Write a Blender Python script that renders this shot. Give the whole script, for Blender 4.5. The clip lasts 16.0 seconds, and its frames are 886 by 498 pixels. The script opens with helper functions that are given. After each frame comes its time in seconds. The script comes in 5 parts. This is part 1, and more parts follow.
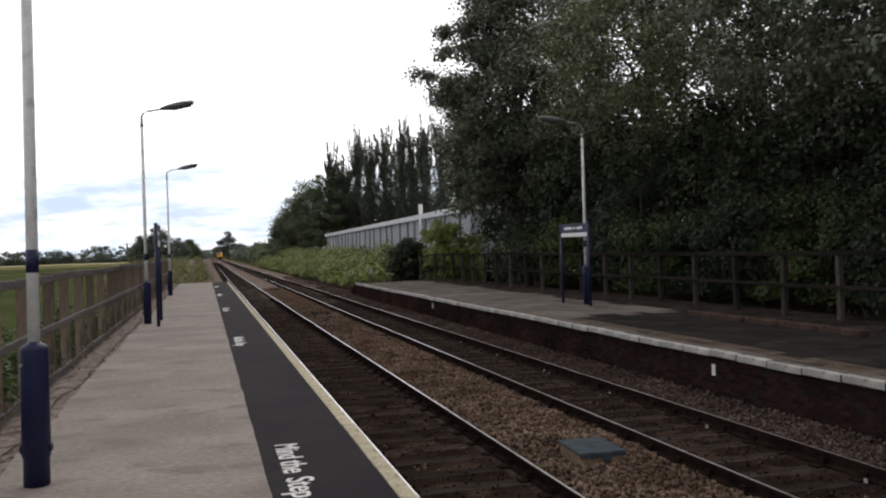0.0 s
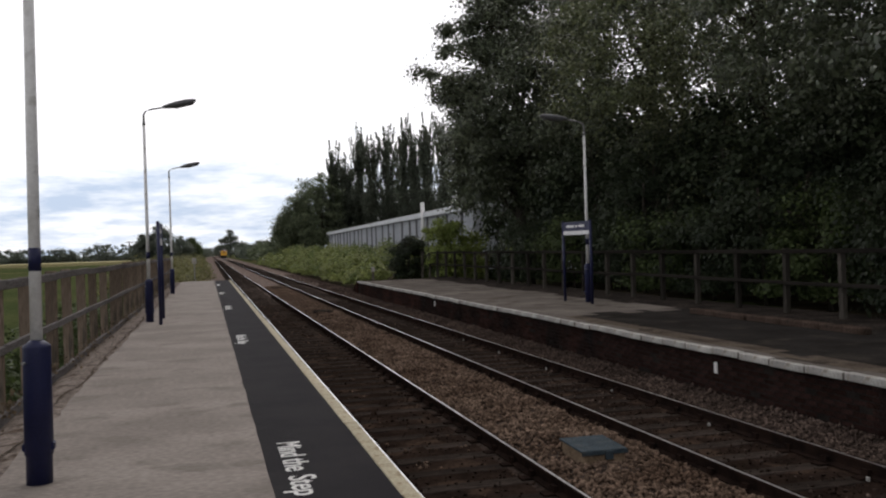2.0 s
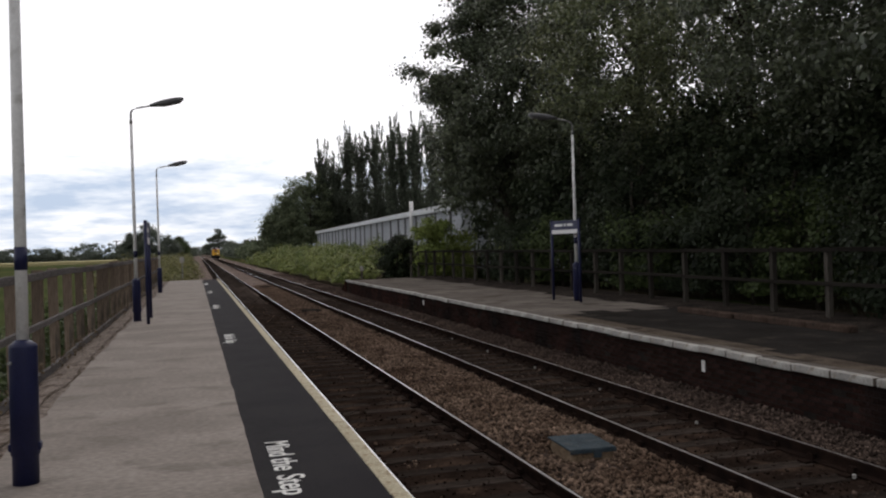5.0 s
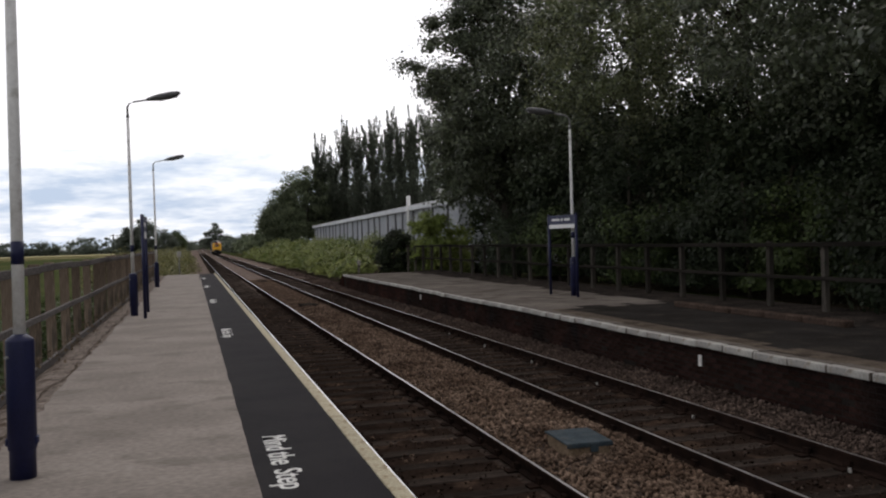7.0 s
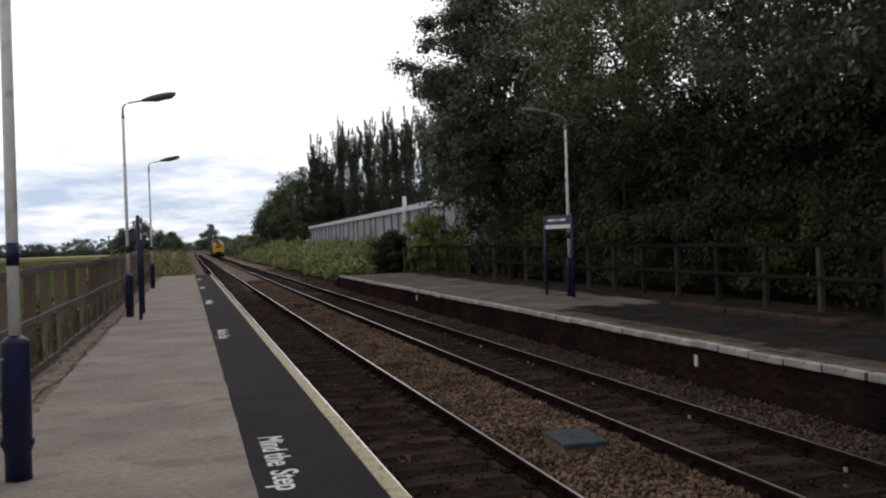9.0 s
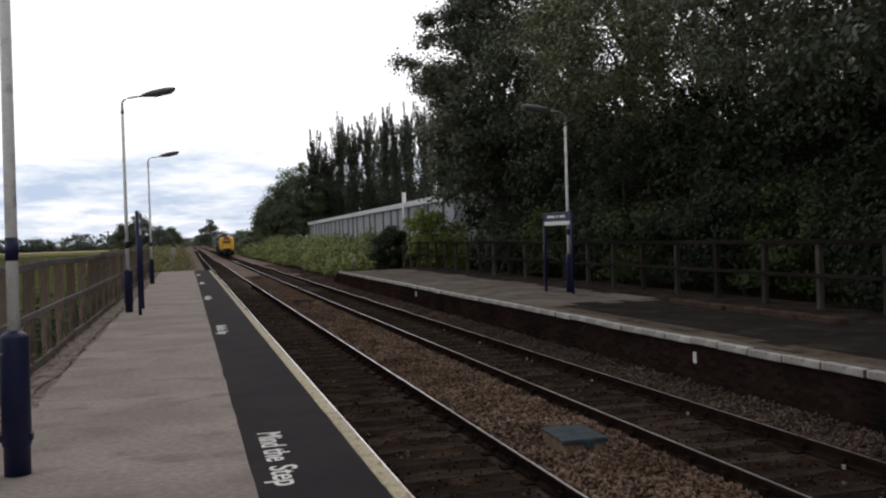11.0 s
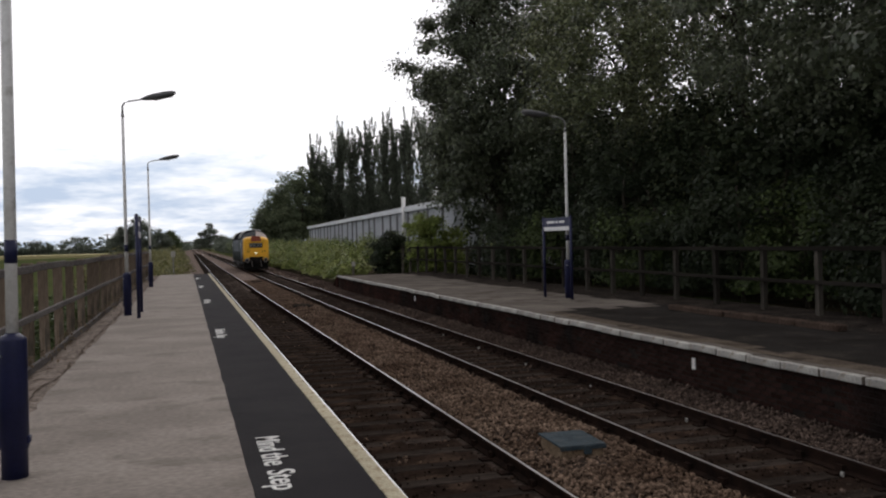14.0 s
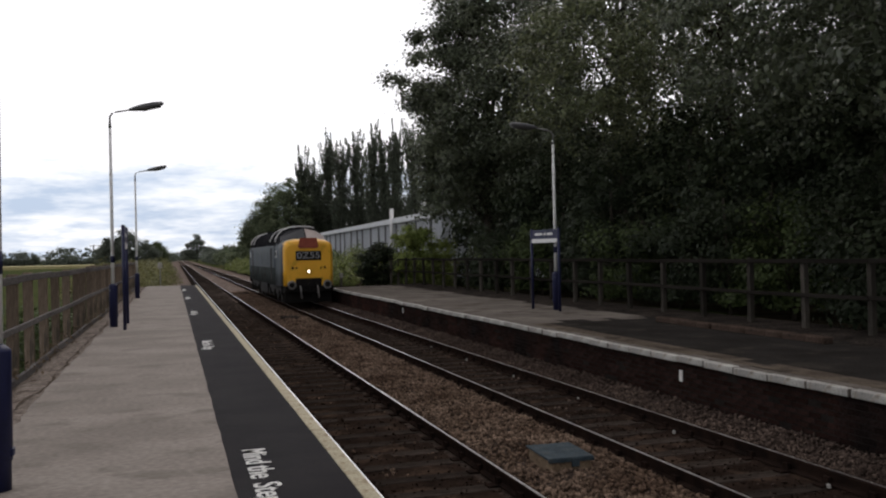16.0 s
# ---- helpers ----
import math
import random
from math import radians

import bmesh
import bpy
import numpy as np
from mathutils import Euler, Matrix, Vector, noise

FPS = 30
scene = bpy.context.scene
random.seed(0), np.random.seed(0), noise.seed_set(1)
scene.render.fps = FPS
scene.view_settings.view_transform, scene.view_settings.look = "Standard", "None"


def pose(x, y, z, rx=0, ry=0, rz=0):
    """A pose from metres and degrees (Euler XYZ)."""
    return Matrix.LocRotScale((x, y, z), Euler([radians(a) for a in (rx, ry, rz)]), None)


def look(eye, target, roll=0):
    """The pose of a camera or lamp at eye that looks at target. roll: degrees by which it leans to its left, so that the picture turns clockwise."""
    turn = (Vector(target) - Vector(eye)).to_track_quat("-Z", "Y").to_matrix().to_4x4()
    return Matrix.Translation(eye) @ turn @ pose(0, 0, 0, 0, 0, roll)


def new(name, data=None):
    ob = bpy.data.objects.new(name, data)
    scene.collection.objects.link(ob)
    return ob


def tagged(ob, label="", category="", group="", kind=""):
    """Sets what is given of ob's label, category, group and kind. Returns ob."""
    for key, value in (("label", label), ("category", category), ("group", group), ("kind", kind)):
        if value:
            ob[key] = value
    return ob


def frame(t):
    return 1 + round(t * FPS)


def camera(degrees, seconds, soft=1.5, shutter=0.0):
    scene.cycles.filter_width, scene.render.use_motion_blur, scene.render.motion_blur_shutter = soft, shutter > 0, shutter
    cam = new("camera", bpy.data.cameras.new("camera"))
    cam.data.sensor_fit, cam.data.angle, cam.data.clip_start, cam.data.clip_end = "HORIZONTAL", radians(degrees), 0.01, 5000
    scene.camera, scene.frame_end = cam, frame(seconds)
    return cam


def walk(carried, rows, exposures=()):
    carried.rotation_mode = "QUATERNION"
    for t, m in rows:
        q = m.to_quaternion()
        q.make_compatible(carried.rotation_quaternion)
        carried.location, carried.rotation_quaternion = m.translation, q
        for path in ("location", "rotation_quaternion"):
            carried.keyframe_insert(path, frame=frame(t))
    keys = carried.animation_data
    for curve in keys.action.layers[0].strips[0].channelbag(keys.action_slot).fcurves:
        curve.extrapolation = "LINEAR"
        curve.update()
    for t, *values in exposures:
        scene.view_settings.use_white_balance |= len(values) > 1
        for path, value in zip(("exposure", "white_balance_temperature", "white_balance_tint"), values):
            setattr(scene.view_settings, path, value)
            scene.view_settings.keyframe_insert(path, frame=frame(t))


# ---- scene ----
EYE = (0, 0, 1.758)
cam = camera(53.96, 16.0, soft=2.15)
walk(cam, [
    (0, pose(*EYE, 89.913, 1.743, -15.187)), (0.5, pose(*EYE, 89.867, 1.745, -15.051)), (1, pose(*EYE, 89.777, 1.809, -14.883)),
    (1.5, pose(*EYE, 89.754, 1.722, -15.030)), (2, pose(*EYE, 89.790, 1.775, -15.058)), (2.5, pose(*EYE, 89.823, 1.806, -15.172)),
    (3, pose(*EYE, 89.766, 1.841, -15.283)), (3.5, pose(*EYE, 89.772, 1.817, -15.451)), (4, pose(*EYE, 89.748, 1.841, -15.591)),
    (6.5, pose(*EYE, 89.476, 1.691, -15.990)), (7, pose(*EYE, 89.327, 1.754, -15.987)), (7.5, pose(*EYE, 89.220, 1.766, -16.043)),
    (8, pose(*EYE, 89.214, 1.784, -16.194)), (8.5, pose(*EYE, 89.284, 1.861, -16.227)), (9, pose(*EYE, 89.358, 1.853, -16.248)),
    (11.5, pose(*EYE, 89.081, 1.662, -16.299)), (12, pose(*EYE, 89.134, 1.671, -16.326)), (12.5, pose(*EYE, 89.246, 1.674, -16.327)),
    (13, pose(*EYE, 89.334, 1.597, -16.417)), (13.5, pose(*EYE, 89.256, 1.513, -16.350)), (14, pose(*EYE, 89.425, 1.377, -16.333)),
    (14.5, pose(*EYE, 89.693, 1.389, -16.312)), (15, pose(*EYE, 89.985, 1.398, -16.418)), (15.5, pose(*EYE, 90.194, 1.365, -16.695)),
    (16, pose(*EYE, 90.183, 1.240, -17.116))],
    exposures=[(0, 0.42, 6500, 14), (1, 0.22, 6500, 14), (2.5, 0.17, 6500, 14), (4, 0.10, 6500, 14), (16, 0.10, 6500, 14)])

# ---- light ----
SUN_ELEVATION, SUN_AZIMUTH = 50, 24     # degrees; azimuth from the line of the track, to the right


def make_world():
    world = bpy.data.worlds.new("cloudy_sky")
    scene.world = world
    world.use_nodes = True
    nt = world.node_tree
    nt.nodes.clear()
    N, K = nt.nodes.new, nt.links.new
    out, bg = N("ShaderNodeOutputWorld"), N("ShaderNodeBackground")
    sky = N("ShaderNodeTexSky")
    sky.sky_type, sky.sun_disc = "NISHITA", False
    sky.sun_elevation, sky.sun_rotation = radians(SUN_ELEVATION), radians(SUN_AZIMUTH)
    sky.dust_density = 2.0
    co = N("ShaderNodeTexCoord")
    sep = N("ShaderNodeSeparateXYZ")
    K(co.outputs["Generated"], sep.inputs[0])
    # cloud sheet: directions thrown on a flat layer, so that clouds draw together towards the horizon
    lift = N("ShaderNodeMath"); lift.operation = "MAXIMUM"; lift.inputs[1].default_value = 0.0
    K(sep.outputs[2], lift.inputs[0])
    add = N("ShaderNodeMath"); add.operation = "ADD"; add.inputs[1].default_value = 0.15
    K(lift.outputs[0], add.inputs[0])
    dx = N("ShaderNodeMath"); dx.operation = "DIVIDE"
    dy = N("ShaderNodeMath"); dy.operation = "DIVIDE"
    K(sep.outputs[0], dx.inputs[0]); K(add.outputs[0], dx.inputs[1])
    K(sep.outputs[1], dy.inputs[0]); K(add.outputs[0], dy.inputs[1])
    flat = N("ShaderNodeCombineXYZ")
    flat.inputs[2].default_value = 3.7
    K(dx.outputs[0], flat.inputs[0]); K(dy.outputs[0], flat.inputs[1])
    cloud = N("ShaderNodeTexNoise")
    cloud.inputs["Scale"].default_value, cloud.inputs["Detail"].default_value, cloud.inputs["Roughness"].default_value = 2.1, 9, 0.6
    K(flat.outputs[0], cloud.inputs["Vector"])
    # thicker and whiter overhead, thinner low down
    height = N("ShaderNodeMapRange")
    height.inputs["From Min"].default_value, height.inputs["From Max"].default_value = 0.08, 0.165
    height.inputs["To Min"].default_value, height.inputs["To Max"].default_value = 0.0, 0.32
    K(sep.outputs[2], height.inputs["Value"])
    amount = N("ShaderNodeMath"); amount.operation = "ADD"
    K(cloud.outputs["Fac"], amount.inputs[0]); K(height.outputs[0], amount.inputs[1])
    ramp = N("ShaderNodeValToRGB")
    ramp.color_ramp.elements[0].position, ramp.color_ramp.elements[0].color = 0.37, (0.50, 0.62, 0.78, 1)
    ramp.color_ramp.elements[1].position, ramp.color_ramp.elements[1].color = 0.66, (1.12, 1.12, 1.13, 1)
    e = ramp.color_ramp.elements.new(0.54)
    e.color = (0.84, 0.91, 0.98, 1)
    K(amount.outputs[0], ramp.inputs[0])
    mix = N("ShaderNodeMix")
    mix.data_type = "RGBA"
    mix.inputs["Factor"].default_value = 0.93
    scale = N("ShaderNodeMix")
    scale.data_type, scale.blend_type = "RGBA", "MULTIPLY"
    scale.inputs["Factor"].default_value = 1.0
    K(sky.outputs[0], scale.inputs["A"])
    scale.inputs["B"].default_value = (0.1, 0.1, 0.1, 1)
    K(scale.outputs["Result"], mix.inputs["A"]); K(ramp.outputs[0], mix.inputs["B"])
    # a cloudy sky is brightest round the hidden sun and dull on the far side
    sunward = N("ShaderNodeVectorMath"); sunward.operation = "DOT_PRODUCT"
    K(co.outputs["Generated"], sunward.inputs[0])
    sunward.inputs[1].default_value = (math.sin(radians(SUN_AZIMUTH)) * math.cos(radians(SUN_ELEVATION)), math.cos(radians(SUN_AZIMUTH)) * math.cos(radians(SUN_ELEVATION)), math.sin(radians(SUN_ELEVATION)))
    halo = N("ShaderNodeMapRange")
    halo.inputs["From Min"].default_value, halo.inputs["From Max"].default_value = -0.5, 0.35
    halo.inputs["To Min"].default_value, halo.inputs["To Max"].default_value = 0.43, 1.0
    K(sunward.outputs["Value"], halo.inputs["Value"])
    dim = N("ShaderNodeMix"); dim.data_type, dim.blend_type = "RGBA", "MULTIPLY"
    dim.inputs["Factor"].default_value = 1.0
    K(mix.outputs["Result"], dim.inputs["A"]); K(halo.outputs[0], dim.inputs["B"])
    # added dimming of the unseen sky overhead, to lower the light on the ground
    overhead_dim = N("ShaderNodeMapRange")
    overhead_dim.inputs["From Min"].default_value, overhead_dim.inputs["From Max"].default_value = 0.32, 0.75
    overhead_dim.inputs["To Min"].default_value, overhead_dim.inputs["To Max"].default_value = 1.0, 0.5
    K(sep.outputs[2], overhead_dim.inputs["Value"])
    thick = N("ShaderNodeMix"); thick.data_type, thick.blend_type = "RGBA", "MULTIPLY"
    thick.inputs["Factor"].default_value = 1.0
    K(dim.outputs["Result"], thick.inputs["A"]); K(overhead_dim.outputs[0], thick.inputs["B"])
    K(thick.outputs["Result"], bg.inputs["Color"])
    bg.inputs["Strength"].default_value = 1.0
    K(bg.outputs[0], out.inputs[0])


make_world()
sun = new("sun", bpy.data.lights.new("sun", "SUN"))
sun.data.energy, sun.data.angle, sun.data.color = 0.5, radians(25), (1.0, 0.96, 0.9)
sun.matrix_world = look((math.sin(radians(SUN_AZIMUTH)) * math.cos(radians(SUN_ELEVATION)) * 60, math.cos(radians(SUN_AZIMUTH)) * math.cos(radians(SUN_ELEVATION)) * 60, math.sin(radians(SUN_ELEVATION)) * 60), (0, 0, 0))


# ---- materials ----
def material(name, a, b, size=4.0, rough=0.8, metal=0.0, bump=0.2, fine=60.0, detail=0.35, c=None, blotch=None, per_piece=0.0, stretch=(1, 1, 1), spec=0.5):
    """Two colours mixed by a broad noise, a fine grain over it, and fine relief. size, fine: features a metre."""
    m = bpy.data.materials.new(name)
    m.use_nodes = True
    nt = m.node_tree
    N, K = nt.nodes.new, nt.links.new
    p = nt.nodes["Principled BSDF"]
    co, mp = N("ShaderNodeTexCoord"), N("ShaderNodeMapping")
    mp.inputs["Scale"].default_value = stretch
    K(co.outputs["Object"], mp.inputs[0])
    broad = N("ShaderNodeTexNoise")
    broad.inputs["Scale"].default_value, broad.inputs["Detail"].default_value = size, 6
    grain = N("ShaderNodeTexNoise")
    grain.inputs["Scale"].default_value, grain.inputs["Detail"].default_value = fine, 4
    K(mp.outputs[0], broad.inputs["Vector"]); K(mp.outputs[0], grain.inputs["Vector"])
    ramp = N("ShaderNodeValToRGB")
    ramp.color_ramp.elements[0].position, ramp.color_ramp.elements[1].position = 0.35, 0.65
    ramp.color_ramp.elements[0].color, ramp.color_ramp.elements[1].color = (*a, 1), (*b, 1)
    K(broad.outputs["Fac"], ramp.inputs[0])
    col = ramp.outputs[0]
    if c:
        spots = N("ShaderNodeTexNoise")
        spots.inputs["Scale"].default_value, spots.inputs["Detail"].default_value = blotch or size * 3, 5
        K(mp.outputs[0], spots.inputs["Vector"])
        r2 = N("ShaderNodeValToRGB")
        r2.color_ramp.elements[0].position, r2.color_ramp.elements[1].position = 0.54, 0.66
        K(spots.outputs["Fac"], r2.inputs[0])
        mx = N("ShaderNodeMix"); mx.data_type = "RGBA"
        K(r2.outputs[0], mx.inputs["Factor"]); K(col, mx.inputs["A"])
        mx.inputs["B"].default_value = (*c, 1)
        col = mx.outputs["Result"]
    g = N("ShaderNodeMapRange")
    g.inputs["From Min"].default_value, g.inputs["From Max"].default_value = 0.3, 0.7
    g.inputs["To Min"].default_value, g.inputs["To Max"].default_value = 1 - detail, 1 + detail
    K(grain.outputs["Fac"], g.inputs["Value"])
    value = g.outputs[0]
    if per_piece:
        info, geo, pick = N("ShaderNodeObjectInfo"), N("ShaderNodeNewGeometry"), N("ShaderNodeMath")
        pick.operation = "ADD"
        K(info.outputs["Random"], pick.inputs[0]); K(geo.outputs["Random Per Island"], pick.inputs[1])
        fr = N("ShaderNodeMath"); fr.operation = "FRACT"
        K(pick.outputs[0], fr.inputs[0])
        pr = N("ShaderNodeMapRange")
        pr.inputs["To Min"].default_value, pr.inputs["To Max"].default_value = 1 - per_piece, 1 + per_piece
        K(fr.outputs[0], pr.inputs["Value"])
        mu = N("ShaderNodeMath"); mu.operation = "MULTIPLY"
        K(value, mu.inputs[0]); K(pr.outputs[0], mu.inputs[1])
        value = mu.outputs[0]
    mul = N("ShaderNodeMix"); mul.data_type, mul.blend_type = "RGBA", "MULTIPLY"
    mul.inputs["Factor"].default_value = 1.0
    K(col, mul.inputs["A"]); K(value, mul.inputs["B"])
    K(mul.outputs["Result"], p.inputs["Base Color"])
    p.inputs["Roughness"].default_value, p.inputs["Metallic"].default_value = rough, metal
    p.inputs["Specular IOR Level"].default_value = spec
    if bump:
        bp = N("ShaderNodeBump")
        bp.inputs["Strength"].default_value, bp.inputs["Distance"].default_value = bump, 0.01
        K(grain.outputs["Fac"], bp.inputs["Height"]); K(bp.outputs[0], p.inputs["Normal"])
    return m


def leaf_material(name, a, b, shine=0.45, through_light=0.35, spec=0.08, vary=0.4):
    m = material(name, a, b, 0.35, shine, bump=0, fine=3.0, detail=0.25, per_piece=vary, spec=spec)
    nt = m.node_tree
    p = nt.nodes["Principled BSDF"]
    tr, mx = nt.nodes.new("ShaderNodeBsdfTranslucent"), nt.nodes.new("ShaderNodeMixShader")
    src = p.inputs["Base Color"].links[0].from_socket
    nt.links.new(src, tr.inputs["Color"])
    mx.inputs[0].default_value = through_light
    nt.links.new(p.outputs[0], mx.inputs[1]); nt.links.new(tr.outputs[0], mx.inputs[2])
    nt.links.new(mx.outputs[0], nt.nodes["Material Output"].inputs[0])
    return m


def glow(name, colour, strength):
    m = bpy.data.materials.new(name)
    m.use_nodes = True
    p = m.node_tree.nodes["Principled BSDF"]
    p.inputs["Base Color"].default_value = (*colour, 1)
    p.inputs["Emission Color"].default_value, p.inputs["Emission Strength"].default_value = (*colour, 1), strength
    return m


CONCRETE = material("platform_concrete", (0.205, 0.178, 0.156), (0.272, 0.239, 0.211), 0.9, 0.9, bump=0.3, fine=22, detail=0.2, c=(0.186, 0.161, 0.140), blotch=2.1, stretch=(0.7, 1.0, 1), spec=0.12)
CONCRETE_FAR = material("far_platform_concrete", (0.112, 0.098, 0.086), (0.175, 0.154, 0.135), 0.6, 0.9, bump=0.3, fine=25, detail=0.25, c=(0.085, 0.072, 0.062), blotch=1.1, spec=0.0)
VERGE = material("broken_edge_concrete", (0.15, 0.124, 0.108), (0.225, 0.192, 0.168), 3.2, 0.95, bump=0.9, fine=20, detail=0.45, c=(0.085, 0.064, 0.05), blotch=4.2, spec=0.0)
EDGE_TAN = material("tan_worn_edge_strip", (0.070, 0.056, 0.044), (0.115, 0.094, 0.075), 1.8, 0.95, bump=0.5, fine=24, detail=0.3, c=(0.05, 0.042, 0.035), blotch=2.5, spec=0.0)
TARMAC = material("black_tarmac_strip", (0.021, 0.019, 0.021), (0.029, 0.027, 0.028), 1.2, 0.85, bump=0.5, fine=90, detail=0.3, spec=0.05)
TARMAC_FAR = material("worn_tarmac", (0.022, 0.02, 0.018), (0.033, 0.030, 0.028), 0.9, 0.92, bump=0.5, fine=40, detail=0.3, c=(0.042, 0.037, 0.032), blotch=1.3, spec=0.0)
CREAM = material("worn_cream_paint", (0.37, 0.325, 0.225), (0.47, 0.42, 0.30), 3.0, 0.8, bump=0.4, fine=40, detail=0.25, c=(0.27, 0.21, 0.13), blotch=9, per_piece=0.06, spec=0.12)
WHITE_EDGE = material("weathered_white_paint", (0.28, 0.27, 0.25), (0.44, 0.43, 0.4), 2.5, 0.8, bump=0.5, fine=30, detail=0.25, c=(0.25, 0.22, 0.18), blotch=6, per_piece=0.12, spec=0.12)
WHITE_PAINT = material("white_marking_paint", (0.62, 0.61, 0.58), (0.74, 0.73, 0.70), 6, 0.75, bump=0.2, fine=60, detail=0.2)
# near-black brick with dull red mottling, and mortar nearly as dark
BRICK = material("dark_brick", (0.013, 0.0098, 0.0092), (0.043, 0.0215, 0.0175), 0.6, 0.92, bump=0.6, fine=45, detail=0.45, c=(0.013, 0.0115, 0.0115), blotch=1.1, per_piece=0.32, spec=0.0)
MORTAR = material("dark_mortar", (0.017, 0.0148, 0.0135), (0.03, 0.026, 0.023), 3, 0.95, bump=0.4, spec=0.0)
BALLAST = material("ballast_stone", (0.090, 0.060, 0.043), (0.192, 0.137, 0.102), 1.1, 0.92, bump=0.4, fine=30, detail=0.35, per_piece=0.6, spec=0.0)
# far bed: average stone colour, as no stones lie there, with distance haze mixed in
BALLAST_BED_FAR = material("haze_paled_ballast_bed", (0.115, 0.088, 0.074), (0.19, 0.15, 0.13), 1.5, 0.95, bump=1.0, fine=14, detail=0.4, spec=0.0)
OILY_FAR = material("haze_paled_track_bed", (0.05, 0.039, 0.034), (0.095, 0.075, 0.064), 2.2, 0.95, bump=0.6, fine=14, detail=0.35, spec=0.0)
BALLAST_GREY = material("grey_ballast_stone", (0.056, 0.041, 0.034), (0.108, 0.080, 0.066), 0.9, 0.92, bump=0.4, fine=30, detail=0.3, per_piece=0.55, spec=0.0)
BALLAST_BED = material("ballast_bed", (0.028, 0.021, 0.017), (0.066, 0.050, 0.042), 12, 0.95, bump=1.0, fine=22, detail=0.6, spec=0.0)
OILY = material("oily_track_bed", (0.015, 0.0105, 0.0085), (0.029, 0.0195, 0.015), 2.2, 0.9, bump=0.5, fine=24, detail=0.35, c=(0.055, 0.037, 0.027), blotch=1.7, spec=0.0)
OILY_STONE = material("oily_stone", (0.019, 0.013, 0.01), (0.042, 0.029, 0.022), 1.5, 0.85, bump=0.4, fine=30, detail=0.3, per_piece=0.3, spec=0.0)
SLEEPER = material("sleeper_wood", (0.024, 0.019, 0.016), (0.049, 0.039, 0.033), 3, 0.9, bump=0.5, fine=30, detail=0.4, c=(0.017, 0.013, 0.011), blotch=5, per_piece=0.3, stretch=(0.3, 2, 2), spec=0.0)
RUST = material("rusty_rail", (0.013, 0.0095, 0.0082), (0.026, 0.0165, 0.013), 6, 0.9, bump=0.4, fine=70, detail=0.3, spec=0.0)
RAIL_TOP = material("polished_rail_head", (0.62, 0.61, 0.61), (0.74, 0.73, 0.73), 1.0, 0.3, 1.0, bump=0.05, stretch=(6, 0.05, 6))
POST_WHITE = material("light_grey_painted_pole", (0.68, 0.68, 0.67), (0.76, 0.76, 0.75), 2, 0.55, bump=0.1, fine=40, detail=0.08, c=(0.42, 0.41, 0.38), blotch=4)
NAVY = material("navy_gloss_paint", (0.009, 0.011, 0.044), (0.013, 0.016, 0.058), 3, 0.45, bump=0.08, fine=50, detail=0.15, spec=0.3)
STEEL = material("galvanised_steel", (0.22, 0.22, 0.22), (0.30, 0.30, 0.30), 5, 0.5, 0.6, bump=0.1)
LAMP_GREY = material("lamp_housing", (0.09, 0.09, 0.095), (0.13, 0.13, 0.135), 4, 0.5, bump=0.1)
DIFFUSER = material("lamp_bowl", (0.12, 0.12, 0.12), (0.16, 0.16, 0.16), 4, 0.25, bump=0.0)
TIMBER = material("weathered_timber", (0.125, 0.096, 0.074), (0.215, 0.168, 0.13), 1.6, 0.9, bump=0.5, fine=26, detail=0.3, c=(0.085, 0.075, 0.062), blotch=5, per_piece=0.2, stretch=(2, 2, 0.25), spec=0.0)
RAIL_TIMBER = material("grey_timber_rail", (0.105, 0.097, 0.095), (0.17, 0.157, 0.152), 1.6, 0.9, bump=0.5, fine=26, detail=0.3, stretch=(2, 0.2, 2), spec=0.0)
# far fence: the shade below the trees is put into both timber colours
RAIL_TIMBER_FAR = material("tree_shaded_rail_timber", (0.014, 0.0125, 0.011), (0.026, 0.023, 0.02), 1.6, 0.9, bump=0.5, fine=26, detail=0.3, stretch=(2, 0.2, 2), spec=0.0)
TIMBER_FAR = material("tree_shaded_weathered_timber", (0.034, 0.031, 0.027), (0.078, 0.07, 0.06), 1.6, 0.9, bump=0.5, fine=26, detail=0.3, c=(0.06, 0.054, 0.043), blotch=4, per_piece=0.65, stretch=(2, 2, 0.25), spec=0.0)
CLADDING = material("pale_grey_cladding", (0.40, 0.42, 0.45), (0.47, 0.49, 0.52), 0.4, 0.6, bump=0.1, fine=12, detail=0.08, per_piece=0.05, stretch=(1, 1, 0.3))
ROOFING = material("light_grey_roof_sheet", (0.50, 0.52, 0.54), (0.58, 0.60, 0.62), 0.4, 0.55, bump=0.1, fine=12, detail=0.08)
SLATE_BLUE = material("slate_blue_cover", (0.030, 0.044, 0.054), (0.048, 0.064, 0.074), 5, 0.85, bump=0.4, fine=45, detail=0.3, c=(0.058, 0.066, 0.068), blotch=9, spec=0.12)
TAN_BOX = material("tan_concrete_box", (0.16, 0.115, 0.075), (0.23, 0.17, 0.115), 5, 0.9, bump=0.4, fine=40, spec=0.12)
GRASS = material("field_grass", (0.045, 0.06, 0.024), (0.078, 0.086, 0.036), 0.06, 0.95, bump=0.6, fine=3, detail=0.3, c=(0.12, 0.11, 0.05), blotch=0.03, spec=0.0)
CROP = material("ripe_crop", (0.34, 0.30, 0.15), (0.42, 0.37, 0.20), 0.05, 0.95, bump=0.4, fine=2, detail=0.15, spec=0.12)
